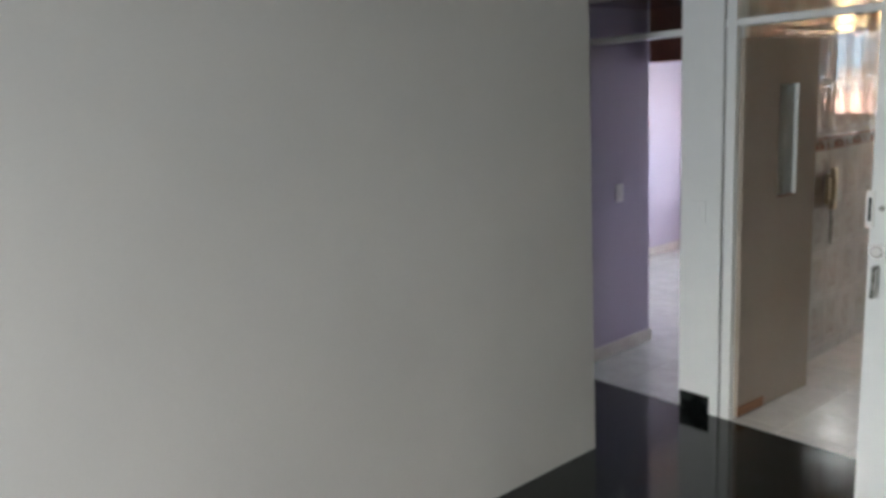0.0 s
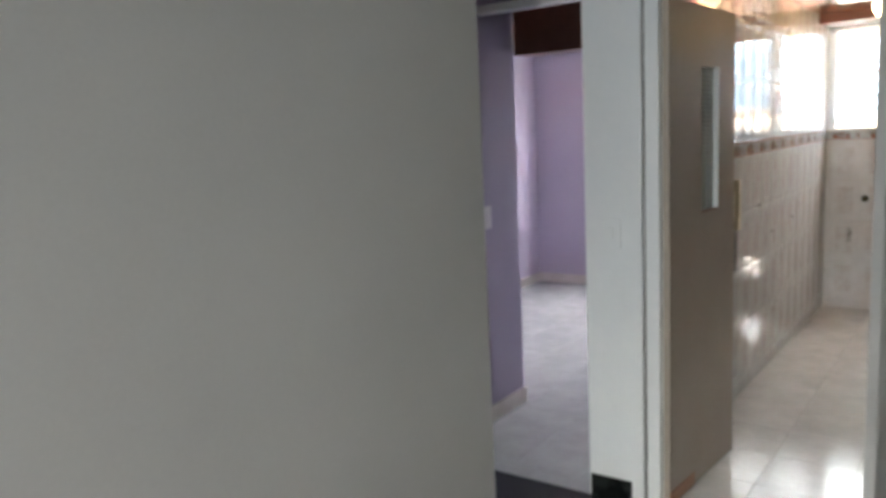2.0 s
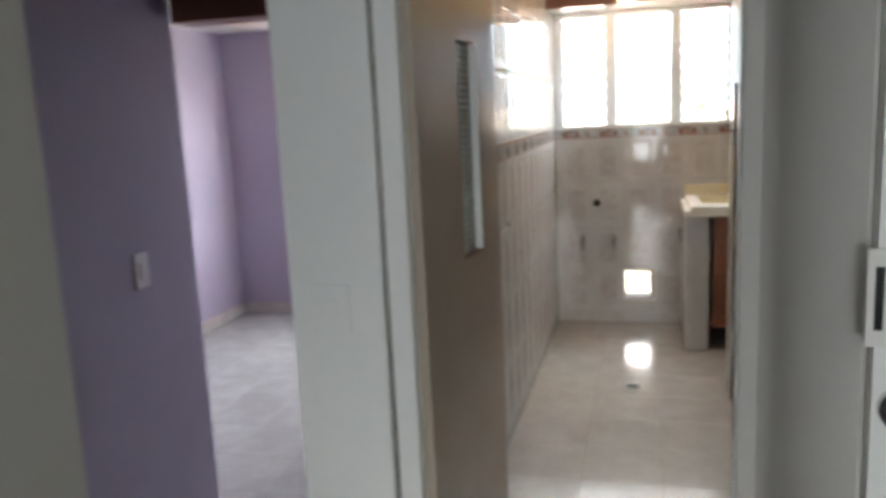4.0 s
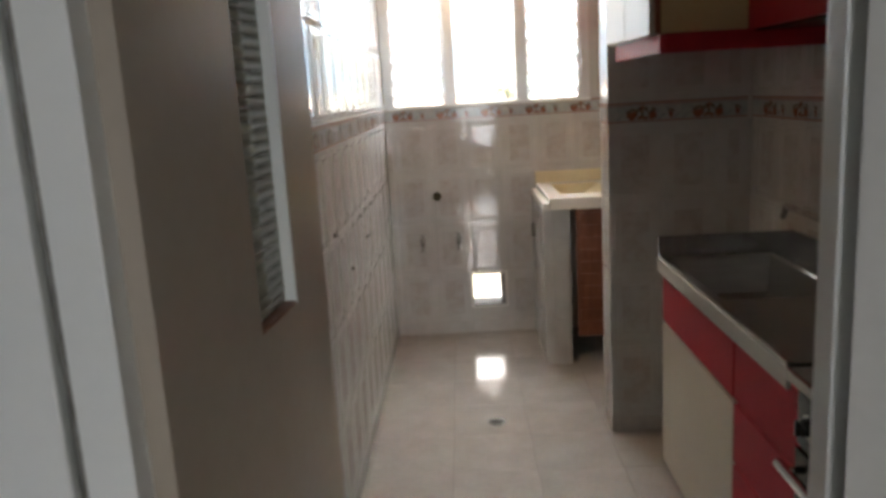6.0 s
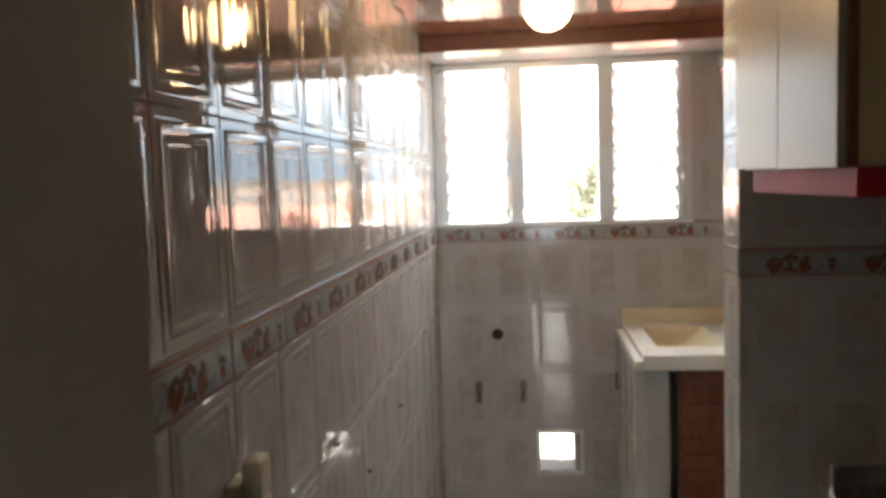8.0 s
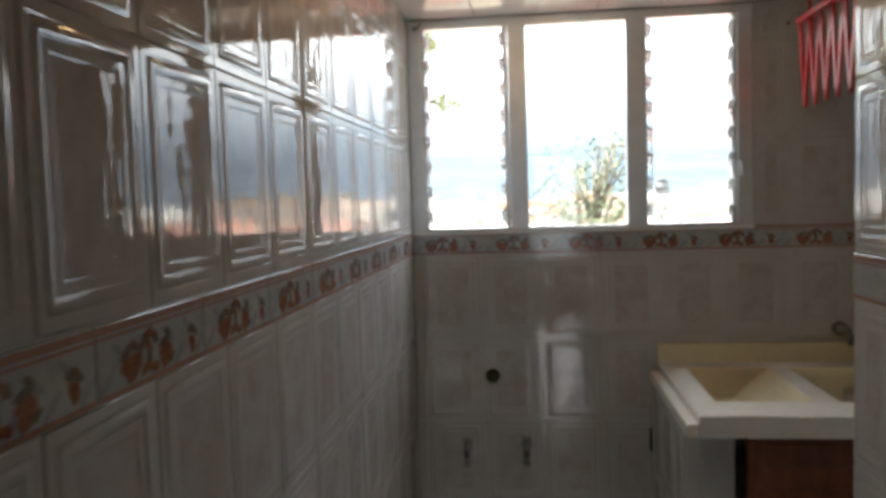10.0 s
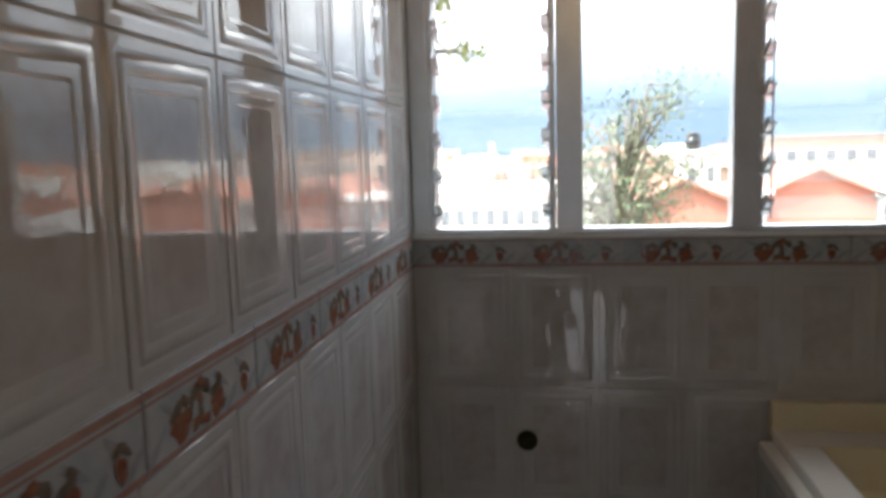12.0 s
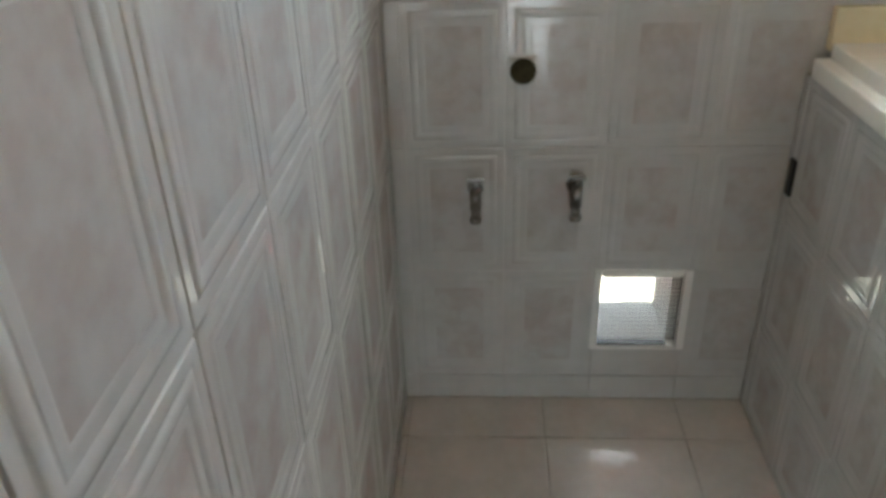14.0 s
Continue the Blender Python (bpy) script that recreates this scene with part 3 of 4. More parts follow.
def basin_bowl(x0, x1, depth, ramp):
    """A bowl with a rounded mouth; its far end rises in a ramp of the given length."""
    bm = bmesh.new()
    loops = []
    for z, ins, r in ((0.9175, 0.0, 0.0), (0.910, 0.004, 0.1), (0.895, 0.009, 0.3), (0.918 - depth * 0.6, 0.020, 0.7), (0.918 - depth * 0.9, 0.032, 0.92), (0.918 - depth, 0.055, 1.0)):
        loops.append([bm.verts.new(p) for p in ((x0 + ins, IY0 + ins, z), (x1 - ins - ramp * r, IY0 + ins, z), (x1 - ins - ramp * r, IY1 - ins, z), (x0 + ins, IY1 - ins, z))])
    for a, b in zip(loops, loops[1:]):
        for j in range(4):
            bm.faces.new((a[j], a[(j + 1) % 4], b[(j + 1) % 4], b[j]))
    bm.faces.new(loops[-1])
    return bm


part("bowl", basin_bowl(IX0, IX1, 0.10, 0.09), M_BASIN, lb)
part("bowl", basin_bowl(IX2, IX3, 0.15, 0.02), M_BASIN, lb)
part("backsplash", boxes((BX0 - 0.01, BX1, -0.03, -0.004, 0.90, 0.985), (BX1 - 0.03, BX1, BY0 + 0.05, -0.03, 0.918, 0.985), bevel=0.004), M_BASIN, lb, "ivory upstand")
bd = part("door", boxes((1.018, 1.43, -0.665, -0.645, 0.16, 0.87), bevel=0.003), M_BROWN, lb, "brown wooden door")
for k in range(10):
    part("slat", boxes((1.036, 1.41, -0.672, -0.665, 0.20 + k * 0.065, 0.245 + k * 0.065), bevel=0.002), M_BROWN, bd)

# tap over the basin on the back wall
bt = thing("basin_tap", "dark wall tap over the laundry basin", "tap", at=(1.50, 0, 1.03))
bm = bmesh.new()
cyl(bm, (0, 0, 0), (0, -0.012, 0), 0.026)
cyl(bm, (0, -0.012, 0), (0, -0.07, 0), 0.012)
ball(bm, (0, -0.07, 0), 0.017)
part("body", bm, M_DARKMETAL, bt)
bm = bmesh.new()
tube(bm, [(0, -0.07, 0), (0, -0.10, -0.01), (0, -0.105, -0.035)], 0.010)
part("spout", bm, M_DARKMETAL, bt)

# ---- worktop, base units and cooker ----
XF = 1.141
YC0, YC1 = -1.937, -3.62
wt = thing("worktop", "stainless steel worktop with sunk bowl and upstand", "worktop")
SX0, SX1, SY0, SY1 = 1.15, 1.50, -2.56, -2.0
bm = bmesh.new()
o4 = [bm.verts.new(p) for p in ((XF - 0.012, -3.06, 0.872), (XR - 0.004, -3.06, 0.872), (XR - 0.004, YC0, 0.872), (XF - 0.012, YC0, 0.872))]
i4 = [bm.verts.new(p) for p in ((SX0, SY0, 0.872), (SX1, SY0, 0.872), (SX1, SY1, 0.872), (SX0, SY1, 0.872))]
o4b = [bm.verts.new((v.co.x, v.co.y, 0.842)) for v in o4]
i4b = [bm.verts.new((v.co.x, v.co.y, 0.842)) for v in i4]
for j in range(4):
    k = (j + 1) % 4
    bm.faces.new((o4[j], o4[k], i4[k], i4[j]))
    bm.faces.new((o4b[j], o4b[k], i4b[k], i4b[j]))
    bm.faces.new((o4[j], o4[k], o4b[k], o4b[j]))
    bm.faces.new((i4[j], i4[k], i4b[k], i4b[j]))
part("top", bm, M_STEEL, wt)
part("front_edge", boxes((XF - 0.022, XF - 0.012, -3.06, YC0, 0.812, 0.862), bevel=0.003), M_BOWL, wt)
part("raised_lip", boxes((XF - 0.024, XF - 0.006, -3.06, YC0, 0.8625, 0.877), bevel=0.005), M_STEEL, wt, "bright rolled steel lip")
part("upstand", boxes((XF - 0.015, XR - 0.004, YC0 - 0.004, YC0 + 0.012, 0.82, 0.937), bevel=0.003), M_STEEL, wt)
part("upstand", boxes((XR - 0.018, XR - 0.004, -3.06, YC0 - 0.006, 0.872, 0.937), bevel=0.003), M_STEEL, wt)
bm = bmesh.new()
cs = {}
for i, (z, ins) in enumerate(((0.872, 0.0), (0.862, 0.006), (0.74, 0.02), (0.715, 0.05))):
    cs[i] = [bm.verts.new(p) for p in ((SX0 + ins, SY0 + ins, z), (SX1 - ins, SY0 + ins, z), (SX1 - ins, SY1 - ins, z), (SX0 + ins, SY1 - ins, z))]
for i in range(3):
    for j in range(4):
        bm.faces.new((cs[i][j], cs[i][(j + 1) % 4], cs[i + 1][(j + 1) % 4], cs[i + 1][j]))
bm.faces.new(cs[3])
part("bowl", bm, M_BOWL, wt, "brushed sunk bowl, toned down for dark reflections")
bm = bmesh.new()
cyl(bm, (1.33, -2.28, 0.7155), (1.33, -2.28, 0.719), 0.035, seg=24)
part("drain", bm, M_DARKMETAL, wt)

bu = thing("sink_base_unit", "base unit with red drawer front and cream door", "cabinet")
part("body", boxes((XF + 0.02, XR - 0.004, -2.675, YC0 - 0.004, 0.08, 0.70), (XF + 0.02, XF + 0.036, -2.675, YC0 - 0.004, 0.70, 0.835), (XF + 0.036, XR - 0.004, -2.675, -2.657, 0.70, 0.835),
                   (XF + 0.036, XR - 0.004, YC0 - 0.022, YC0 - 0.004, 0.70, 0.835)), M_CREAM, bu)
part("drawer_front", boxes((XF, XF + 0.018, -2.670, YC0, 0.632, 0.808), bevel=0.002), M_RED, bu)
part("door", boxes((XF, XF + 0.018, -2.670, YC0, 0.09, 0.620), bevel=0.002), M_CREAM, bu)
part("plinth", boxes((XF + 0.05, XR - 0.004, -2.675, YC0 - 0.01, 0.0, 0.08)), M_BLACK, bu)
dr = thing("drawer_unit", "base unit with stacked red drawer fronts", "cabinet")
part("body", boxes((XF + 0.02, XR - 0.004, -3.065, -2.679, 0.08, 0.835)), M_CREAM, dr)
for z0, z1 in ((0.632, 0.808), (0.455, 0.620), (0.275, 0.443), (0.09, 0.263)):
    part("drawer_front", boxes((XF, XF + 0.018, -3.062, -2.680, z0, z1), bevel=0.002), M_RED, dr)
part("plinth", boxes((XF + 0.05, XR - 0.004, -3.065, -2.679, 0.0, 0.08)), M_BLACK, dr)

ck = thing("gas_cooker", "black gas cooker with steel top and chrome oven handle", "cooker")
part("body", boxes((XF + 0.015, XR - 0.004, YC1, -3.07, 0.03, 0.84), bevel=0.003), M_BLACK, ck)
part("hob", boxes((XF - 0.03, XR - 0.004, YC1, -3.07, 0.842, 0.868), bevel=0.006), M_STEEL, ck)
part("control_panel", boxes((XF - 0.006, XF + 0.014, YC1 + 0.01, -3.08, 0.70, 0.82), bevel=0.003), M_BLACK, ck)
for k in range(5):
    bm = bmesh.new()
    y = -3.14 - k * 0.095
    cyl(bm, (XF - 0.006, y, 0.76), (XF - 0.030, y, 0.76), 0.021, 0.017, seg=20)
    box(bm, XF - 0.036, XF - 0.028, y - 0.004, y + 0.004, 0.743, 0.777)
    part("knob", bm, M_BLACK, ck)
    bm = bmesh.new()
    cyl(bm, (XF - 0.0065, y, 0.76), (XF - 0.009, y, 0.76), 0.027, seg=20)
    part("knob_ring", bm, M_STEEL, ck)
part("oven_door", boxes((XF - 0.008, XF + 0.013, YC1 + 0.01, -3.08, 0.16, 0.69), bevel=0.004), M_BLACK, ck)
bm = bmesh.new()
cyl(bm, (XF - 0.045, YC1 + 0.03, 0.655), (XF - 0.045, -3.085, 0.655), 0.012, seg=14)
for y in (YC1 + 0.07, -3.12):
    cyl(bm, (XF - 0.045, y, 0.655), (XF - 0.006, y, 0.655), 0.008)
part("oven_handle", bm, M_CHROME, ck)
for yb in (-3.22, -3.48):
    bm = bmesh.new()
    cyl(bm, (1.30, yb, 0.868), (1.30, yb, 0.880), 0.045, 0.038, seg=24)
    cyl(bm, (1.30, yb, 0.880), (1.30, yb, 0.888), 0.030, seg=24)
    part("burner", bm, M_BLACK, ck)
    for a in range(4):
        bm = bmesh.new()
        q = a * math.pi / 2 + math.pi / 4
        c, s = math.cos(q), math.sin(q)
        tube(bm, [(1.30 + 0.11 * c, yb + 0.11 * s, 0.869), (1.30 + 0.10 * c, yb + 0.10 * s, 0.90), (1.30 + 0.03 * c, yb + 0.03 * s, 0.90)], 0.005, seg=8)
        part("pan_support", bm, M_BLACK, ck)

# faucet over the sink
fa = thing("sink_faucet", "swivel kitchen faucet on the tiled wall", "faucet")
bm = bmesh.new()
cyl(bm, (XR, -2.42, 1.0), (XR - 0.05, -2.42, 1.0), 0.012)
box(bm, XR - 0.07, XR - 0.04, -2.50, -2.34, 0.985, 1.015, bevel=0.006)
part("body", bm, M_CHROME, fa)
part("spout", tube(bmesh.new(), [(XR - 0.055, -2.42, 1.012), (XR - 0.07, -2.40, 1.03), (1.47, -2.18, 1.065), (1.465, -2.17, 1.03)], 0.011), M_DARKMETAL, fa)
for y in (-2.50, -2.34):
    bm = bmesh.new()
    cyl(bm, (XR - 0.06, y, 1.0), (XR - 0.095, y, 1.0), 0.018, 0.014)
    part("handle", bm, M_CHROME, fa)

# outlet on the right wall
ol = thing("wall_outlet", "white plastic outlet on the tiled wall", "outlet")
part("plate", boxes((XR - 0.008, XR - 0.001, -2.27, -2.19, 1.10, 1.215), bevel=0.003), M_PLASTIC, ol)
part("socket", boxes((XR - 0.010, XR - 0.0075, -2.25, -2.21, 1.13, 1.18), bevel=0.002), M_IVORY, ol)

# ---- upper cabinets ----
uc = thing("tall_wall_cabinet", "deep cream wall cabinet, side coloured ochre for its light, brown edge", "cabinet")
CX, CY0, CY1, CZ = 1.05, -1.505, -2.22, 1.615
part("body", boxes((CX, XR - 0.004, CY1 + 0.02, CY0, CZ, ZC - 0.003)), M_CREAM, uc)
part("side_panel", boxes((CX - 0.001, XR - 0.004, CY1, CY1 + 0.019, CZ, ZC - 0.003), bevel=0.001), M_OCHRE, uc, "cream side panel coloured ochre for its light")
part("edge_strip", boxes((CX - 0.004, CX + 0.014, CY1 - 0.004, CY1 + 0.012, CZ, ZC - 0.003), bevel=0.002), M_BROWN, uc, "dark red-brown edge strip")
mid = (CY0 + CY1 + 0.02) / 2
part("door", boxes((CX - 0.018, CX - 0.001, mid + 0.003, CY0 - 0.004, CZ + 0.004, ZC - 0.008), bevel=0.002), M_CREAM, uc)
part("door", boxes((CX - 0.018, CX - 0.001, CY1 + 0.016, mid - 0.002, CZ - 0.002, ZC - 0.008), bevel=0.002), M_CREAM, uc)
for v in ((CX + 0.005, CX + 0.023, CY1 - 0.02, CY0 - 0.06, 1.556, CZ - 0.002), (CX + 0.024, XR - 0.004, CY1 - 0.02, CY1 - 0.003, 1.556, CZ - 0.002), (CX + 0.024, XR - 0.004, CY1 - 0.002, CY0, CZ - 0.012, CZ - 0.002)):
    part("valance", boxes(v, bevel=0.002), M_RED, uc, "red valance")
wc = thing("wall_cabinet", "cream wall cabinet over a red cooker hood", "cabinet")
part("body", boxes((1.345, XR - 0.004, -3.60, CY1 - 0.023, 1.70, ZC - 0.003)), M_CREAM, wc)
for y0, y1 in ((-2.70, CY1 - 0.025), (-3.15, -2.704), (-3.60, -3.154)):
    part("door", boxes((1.327, 1.344, y0, y1, 1.70, ZC - 0.008), bevel=0.002), M_OCHRE, wc)
hd = thing("cooker_hood", "slim red cooker hood under the wall cabinets", "hood")
part("fascia", boxes((1.315, 1.335, -3.60, CY1 - 0.023, 1.61, 1.697), bevel=0.003), M_RED, hd)
part("underside", boxes((1.336, XR - 0.004, -3.60, CY1 - 0.023, 1.605, 1.64)), M_BLACK, hd)

# ---- intercom handset on the left wall ----
ph = thing("intercom_handset", "yellowed wall intercom handset with dark cord", "intercom", at=(0, -2.655, 1.08))
part("cradle", boxes((0.001, 0.024, -0.034, 0.034, -0.095, 0.095), bevel=0.006), M_IVORY, ph)
bm = bmesh.new()
box(bm, 0.025, 0.054, -0.027, 0.027, 0.065, 0.128, bevel=0.010)
box(bm, 0.034, 0.056, -0.021, 0.021, -0.07, 0.07, bevel=0.009)
box(bm, 0.025, 0.054, -0.027, 0.027, -0.125, -0.065, bevel=0.010)
part("handset", bm, M_IVORY, ph)
bm = bmesh.new()
pts = []
for k in range(80):
    q = k * 0.9
    pts.append((0.03 + 0.009 * math.cos(q), 0.0 + 0.009 * math.sin(q) + 0.012 * math.sin(k * 0.04), -0.135 - k * 0.0026))
for a, b in zip(pts, pts[1:]):
    cyl(bm, a, b, 0.0022, seg=5)
part("cord", bm, M_BLACK, ph, "dark coiled cord")

# ---- switches ----
def switch(name, m, label):
    s = thing(name, label, "switch")
    s.matrix_basis = m
    part("plate", boxes((-0.036, 0.036, -0.008, 0, -0.058, 0.058), bevel=0.003), M_PLASTIC, s)
    part("rocker", boxes((-0.012, 0.012, -0.013, -0.0075, -0.028, 0.028), bevel=0.002), M_PLASTIC, s)
    return s


switch("light_switch", pose(-1.0, -3.395, 1.078, 0, 0, 90), "white light switch on the violet hall wall")
sw = thing("blank_switch_plate", "switch plate painted over white on the post", "switch")
part("plate", boxes((-0.135, -0.05, YD - 0.006, YD - 0.0005, 1.045, 1.16), bevel=0.002), M_FRAME, sw)
part("rocker", boxes((-0.105, -0.08, YD - 0.009, YD - 0.0055, 1.08, 1.125), bevel=0.002), M_FRAME, sw)

# ---- red folding drying rack high beside the window ----
rk = thing("drying_rack", "red plastic folding rack hanging under the beam", "rack")
RX = 1.31
part("rail", boxes((RX - 0.014, RX + 0.014, -0.78, -0.175, 2.048, 2.066), bevel=0.004), M_REDPLASTIC, rk)
part("rail", boxes((RX + 0.006, RX + 0.020, -0.76, -0.195, 1.920, 1.936), bevel=0.004), M_REDPLASTIC, rk)
for k in range(6):
    y = -0.185 - k * 0.09
    for ya, yb in ((y, y - 0.045), (y - 0.09, y - 0.045)):
        bm = bmesh.new()
        lo = [bm.verts.new((RX + dx, yb + dy, 1.776)) for dx, dy in ((-0.004, -0.007), (0.004, -0.007), (0.004, 0.007), (-0.004, 0.007))]
        hi = [bm.verts.new((RX + dx, ya + dy, 2.05)) for dx, dy in ((-0.004, -0.013), (0.004, -0.013), (0.004, 0.013), (-0.004, 0.013))]
        bm.faces.new(lo), bm.faces.new(hi)
        for j in range(4):
            bm.faces.new((lo[j], lo[(j + 1) % 4], hi[(j + 1) % 4], hi[j]))
        part("strut", bm, M_REDPLASTIC, rk)
for y, z in ((-0.26, WTOP + 0.006), (-0.66, ZC + 0.001)):
    bm = bmesh.new()
    cyl(bm, (RX + 0.004, y, 2.06), (RX + 0.004, y, z), 0.006, seg=10)
    part("hanger", bm, M_REDPLASTIC, rk)

# dark slot in the basin support, fitting at the window's corner
so = thing("cable_slot", "dark slotted outlet on the tiled basin support", "outlet")
part("plate", boxes((0.842, 0.8495, -0.053, -0.030, 0.60, 0.68), bevel=0.002), M_BLACK, so)
hk = thing("curtain_hook", "small dark hook at the window corner", "hook")
bm = bmesh.new()
cyl(bm, (0.03, 0.0, 2.135), (0.03, -0.03, 2.135), 0.006)
tube(bm, [(0.03, -0.03, 2.135), (0.045, -0.035, 2.135), (0.055, -0.035, 2.15)], 0.005)
part("hook", bm, M_DARKMETAL, hk)

# small pegs and screw holes on the tiled walls
def plug(m, label):
    o = thing("wall_plug", label, "wall plug", "wall plugs")
    o.matrix_basis = m
    bm = bmesh.new()
    cyl(bm, (0, 0.002, 0), (0, -0.004, 0), 0.007, 0.006, seg=12)
    part("collar", bm, M_DARKMETAL, o)
    bm = bmesh.new()
    cyl(bm, (0, -0.004, 0), (0, -0.009, 0), 0.0035, seg=8)
    part("screw", bm, M_BLACK, o)


for y, z in ((-2.05, 1.02), (-1.72, 0.83), (-1.2, 0.86)):
    plug(pose(0, y, z, 0, 0, 90), "small dark screw plug in the tiled wall")
plug(pose(1.33, 0, 2.09), "small screw in the tiles beside the window")

# ---- outside ----
M_GROUND = mottled("dry_ground", (0.16, 0.15, 0.11), (0.22, 0.20, 0.15), 0.05, 0.9, fine=2, bump=0.2)
M_RENDER = mottled("white_render", (0.62, 0.60, 0.56), (0.72, 0.70, 0.66), 0.6, 0.8, fine=8, bump=0.1)
M_ORANGE = mottled("terracotta_render", (0.42, 0.17, 0.115), (0.48, 0.21, 0.15), 0.5, 0.8, fine=8, bump=0.1)
M_OCHREWALL = mottled("ochre_brick", (0.46, 0.34, 0.26), (0.52, 0.40, 0.32), 0.7, 0.8, fine=8, bump=0.1)
M_ROOF = mottled("clay_roof", (0.34, 0.15, 0.10), (0.44, 0.20, 0.14), 1.5, 0.8, fine=9, bump=0.3)
M_REDROOF = mottled("red_sheet_roof", (0.42, 0.07, 0.05), (0.50, 0.10, 0.07), 1.5, 0.6, fine=9, bump=0.2)
M_GREYROOF = mottled("cement_roof", (0.26, 0.26, 0.25), (0.36, 0.35, 0.34), 1.5, 0.8, fine=9, bump=0.3)
M_PANEDARK = mottled("dark_window", (0.14, 0.15, 0.16), (0.20, 0.21, 0.22), 2, 0.1, fine=8, bump=0.0)
M_BARK = mottled("bark", (0.10, 0.08, 0.06), (0.17, 0.14, 0.11), 6, 0.9, fine=30, bump=0.4)
M_LEAVES = mottled("leaves", (0.045, 0.075, 0.03), (0.13, 0.14, 0.07), 3, 0.6, fine=9, bump=0.0, per_island=True, spread=0.35)
M_BLOSSOM = mottled("yellow_green_leaves", (0.13, 0.16, 0.03), (0.22, 0.22, 0.06), 3, 0.6, fine=9, bump=0.0, per_island=True, spread=0.3)
# the haze before the hills is mixed into their blue-grey colour
M_HILL = mottled("haze_tinted_hills", (0.062, 0.088, 0.118), (0.08, 0.104, 0.13), 0.002, 1.0, spec=0.0, fine=0.02, bump=0.0)
GZ = -7.0
tagged(structure("ground", boxes((-6000, 6000, 0.5, 6000, GZ - 0.5, GZ)), M_GROUND, "dry ground and streets of the town"), kind="structure")
bm = bmesh.new()
box(bm, -3.0, 3.8, -9.8, 0.172, GZ, -0.21)
structure("building_base", bm, M_RENDER, "lower storeys of the home's own building")


def house(name, label, x0, x1, y, depth, z1, wall, roof, ridge=0.0, cols=4, rows=(), ww=0.7, wh=1.0, parapet=0.0):
    """A box house with a gable (ridge > 0, gable end to the viewer) or a flat roof, and recessed windows in front."""
    h = thing(name, label, "house")
    part("wall", boxes((x0, x1, y, y + depth, GZ, z1)), wall, h)
    if ridge:
        bm = bmesh.new()
        xm = (x0 + x1) / 2
        a = [bm.verts.new(p) for p in ((x0, y, z1), (x1, y, z1), (xm, y, z1 + ridge))]
        b = [bm.verts.new(p) for p in ((x0, y + depth, z1), (x1, y + depth, z1), (xm, y + depth, z1 + ridge))]
        bm.faces.new(a), bm.faces.new(b)
        for j in range(3):
            bm.faces.new((a[j], a[(j + 1) % 3], b[(j + 1) % 3], b[j]))
        part("gable", bm, wall, h)
        bm = bmesh.new()
        for s in (0, 1):
            e = x0 - 0.3 if s == 0 else x1 + 0.3
            ze = z1 - 0.3 * ridge / (xm - x0)
            v = [(e, y - 0.3, ze), (xm, y - 0.3, z1 + ridge), (xm, y + depth + 0.3, z1 + ridge), (e, y + depth + 0.3, ze)]
            lo = [bm.verts.new(p) for p in v]
            up = [bm.verts.new((p[0], p[1], p[2] + 0.14)) for p in v]
            bm.faces.new(lo), bm.faces.new(up)
            for j in range(4):
                bm.faces.new((lo[j], lo[(j + 1) % 4], up[(j + 1) % 4], up[j]))
        part("roof", bm, roof, h)
    else:
        part("roof", boxes((x0 - 0.25, x1 + 0.25, y - 0.3, y + depth + 0.3, z1, z1 + 0.22 + parapet)), roof, h)
    for z in rows:
        for c in range(cols):
            xc = x0 + (x1 - x0) * (c + 0.5) / cols
            w = part("window", boxes((xc - ww / 2 - 0.08, xc + ww / 2 + 0.08, y - 0.06, y - 0.001, z - 0.08, z + wh + 0.08)), M_RENDER, h)
            part("pane", boxes((xc - ww / 2, xc + ww / 2, y - 0.09, y - 0.061, z, z + wh)), M_PANEDARK, w)
    return h


house("apartment_block", "long low white block with a row of windows", -7.6, 0.2, 43, 9, -0.7, M_RENDER, M_RENDER, cols=9, rows=(-2.6, -5.2), ww=0.5, wh=0.9)
house("ochre_house", "small ochre house behind the white block", -1.6, 1.2, 62, 8, 0.1, M_OCHREWALL, M_GREYROOF, cols=3, rows=(-1.8,), ww=0.6)
house("terracotta_house", "terracotta gabled house near the tree", 3.4, 7.9, 33, 9, -0.95, M_ORANGE, M_ROOF, ridge=1.05, cols=0)
house("white_stair_block", "white block with tall narrow windows", 7.95, 9.2, 33.5, 6, -0.55, M_RENDER, M_RENDER, cols=2, rows=(-2.3, -4.2), ww=0.35, wh=1.3)
house("brick_block", "ochre brick block behind the gables", 6.2, 15.5, 60, 8, -0.1, M_OCHREWALL, M_OCHREWALL, cols=7, rows=(-1.9, -4.6), ww=0.35, wh=0.7)
house("tank_tower", "white stair tower carrying a black water tank", 9.0, 11.6, 56, 4, 1.15, M_RENDER, M_RENDER, cols=2, rows=(-0.9,), ww=0.5)
house("terracotta_house", "terracotta gabled house with white corner", 9.6, 14.6, 36, 9, -0.75, M_ORANGE, M_ROOF, ridge=1.1, cols=0)
house("white_stair_block", "white block with tall narrow windows", 14.7, 16.4, 36, 6, -0.9, M_RENDER, M_GREYROOF, cols=2, rows=(-2.6, -4.4), ww=0.4, wh=1.3)
house("terracotta_house", "broad terracotta gabled house", 17.5, 24.5, 40, 10, -1.0, M_ORANGE, M_ROOF, ridge=1.3, cols=0)
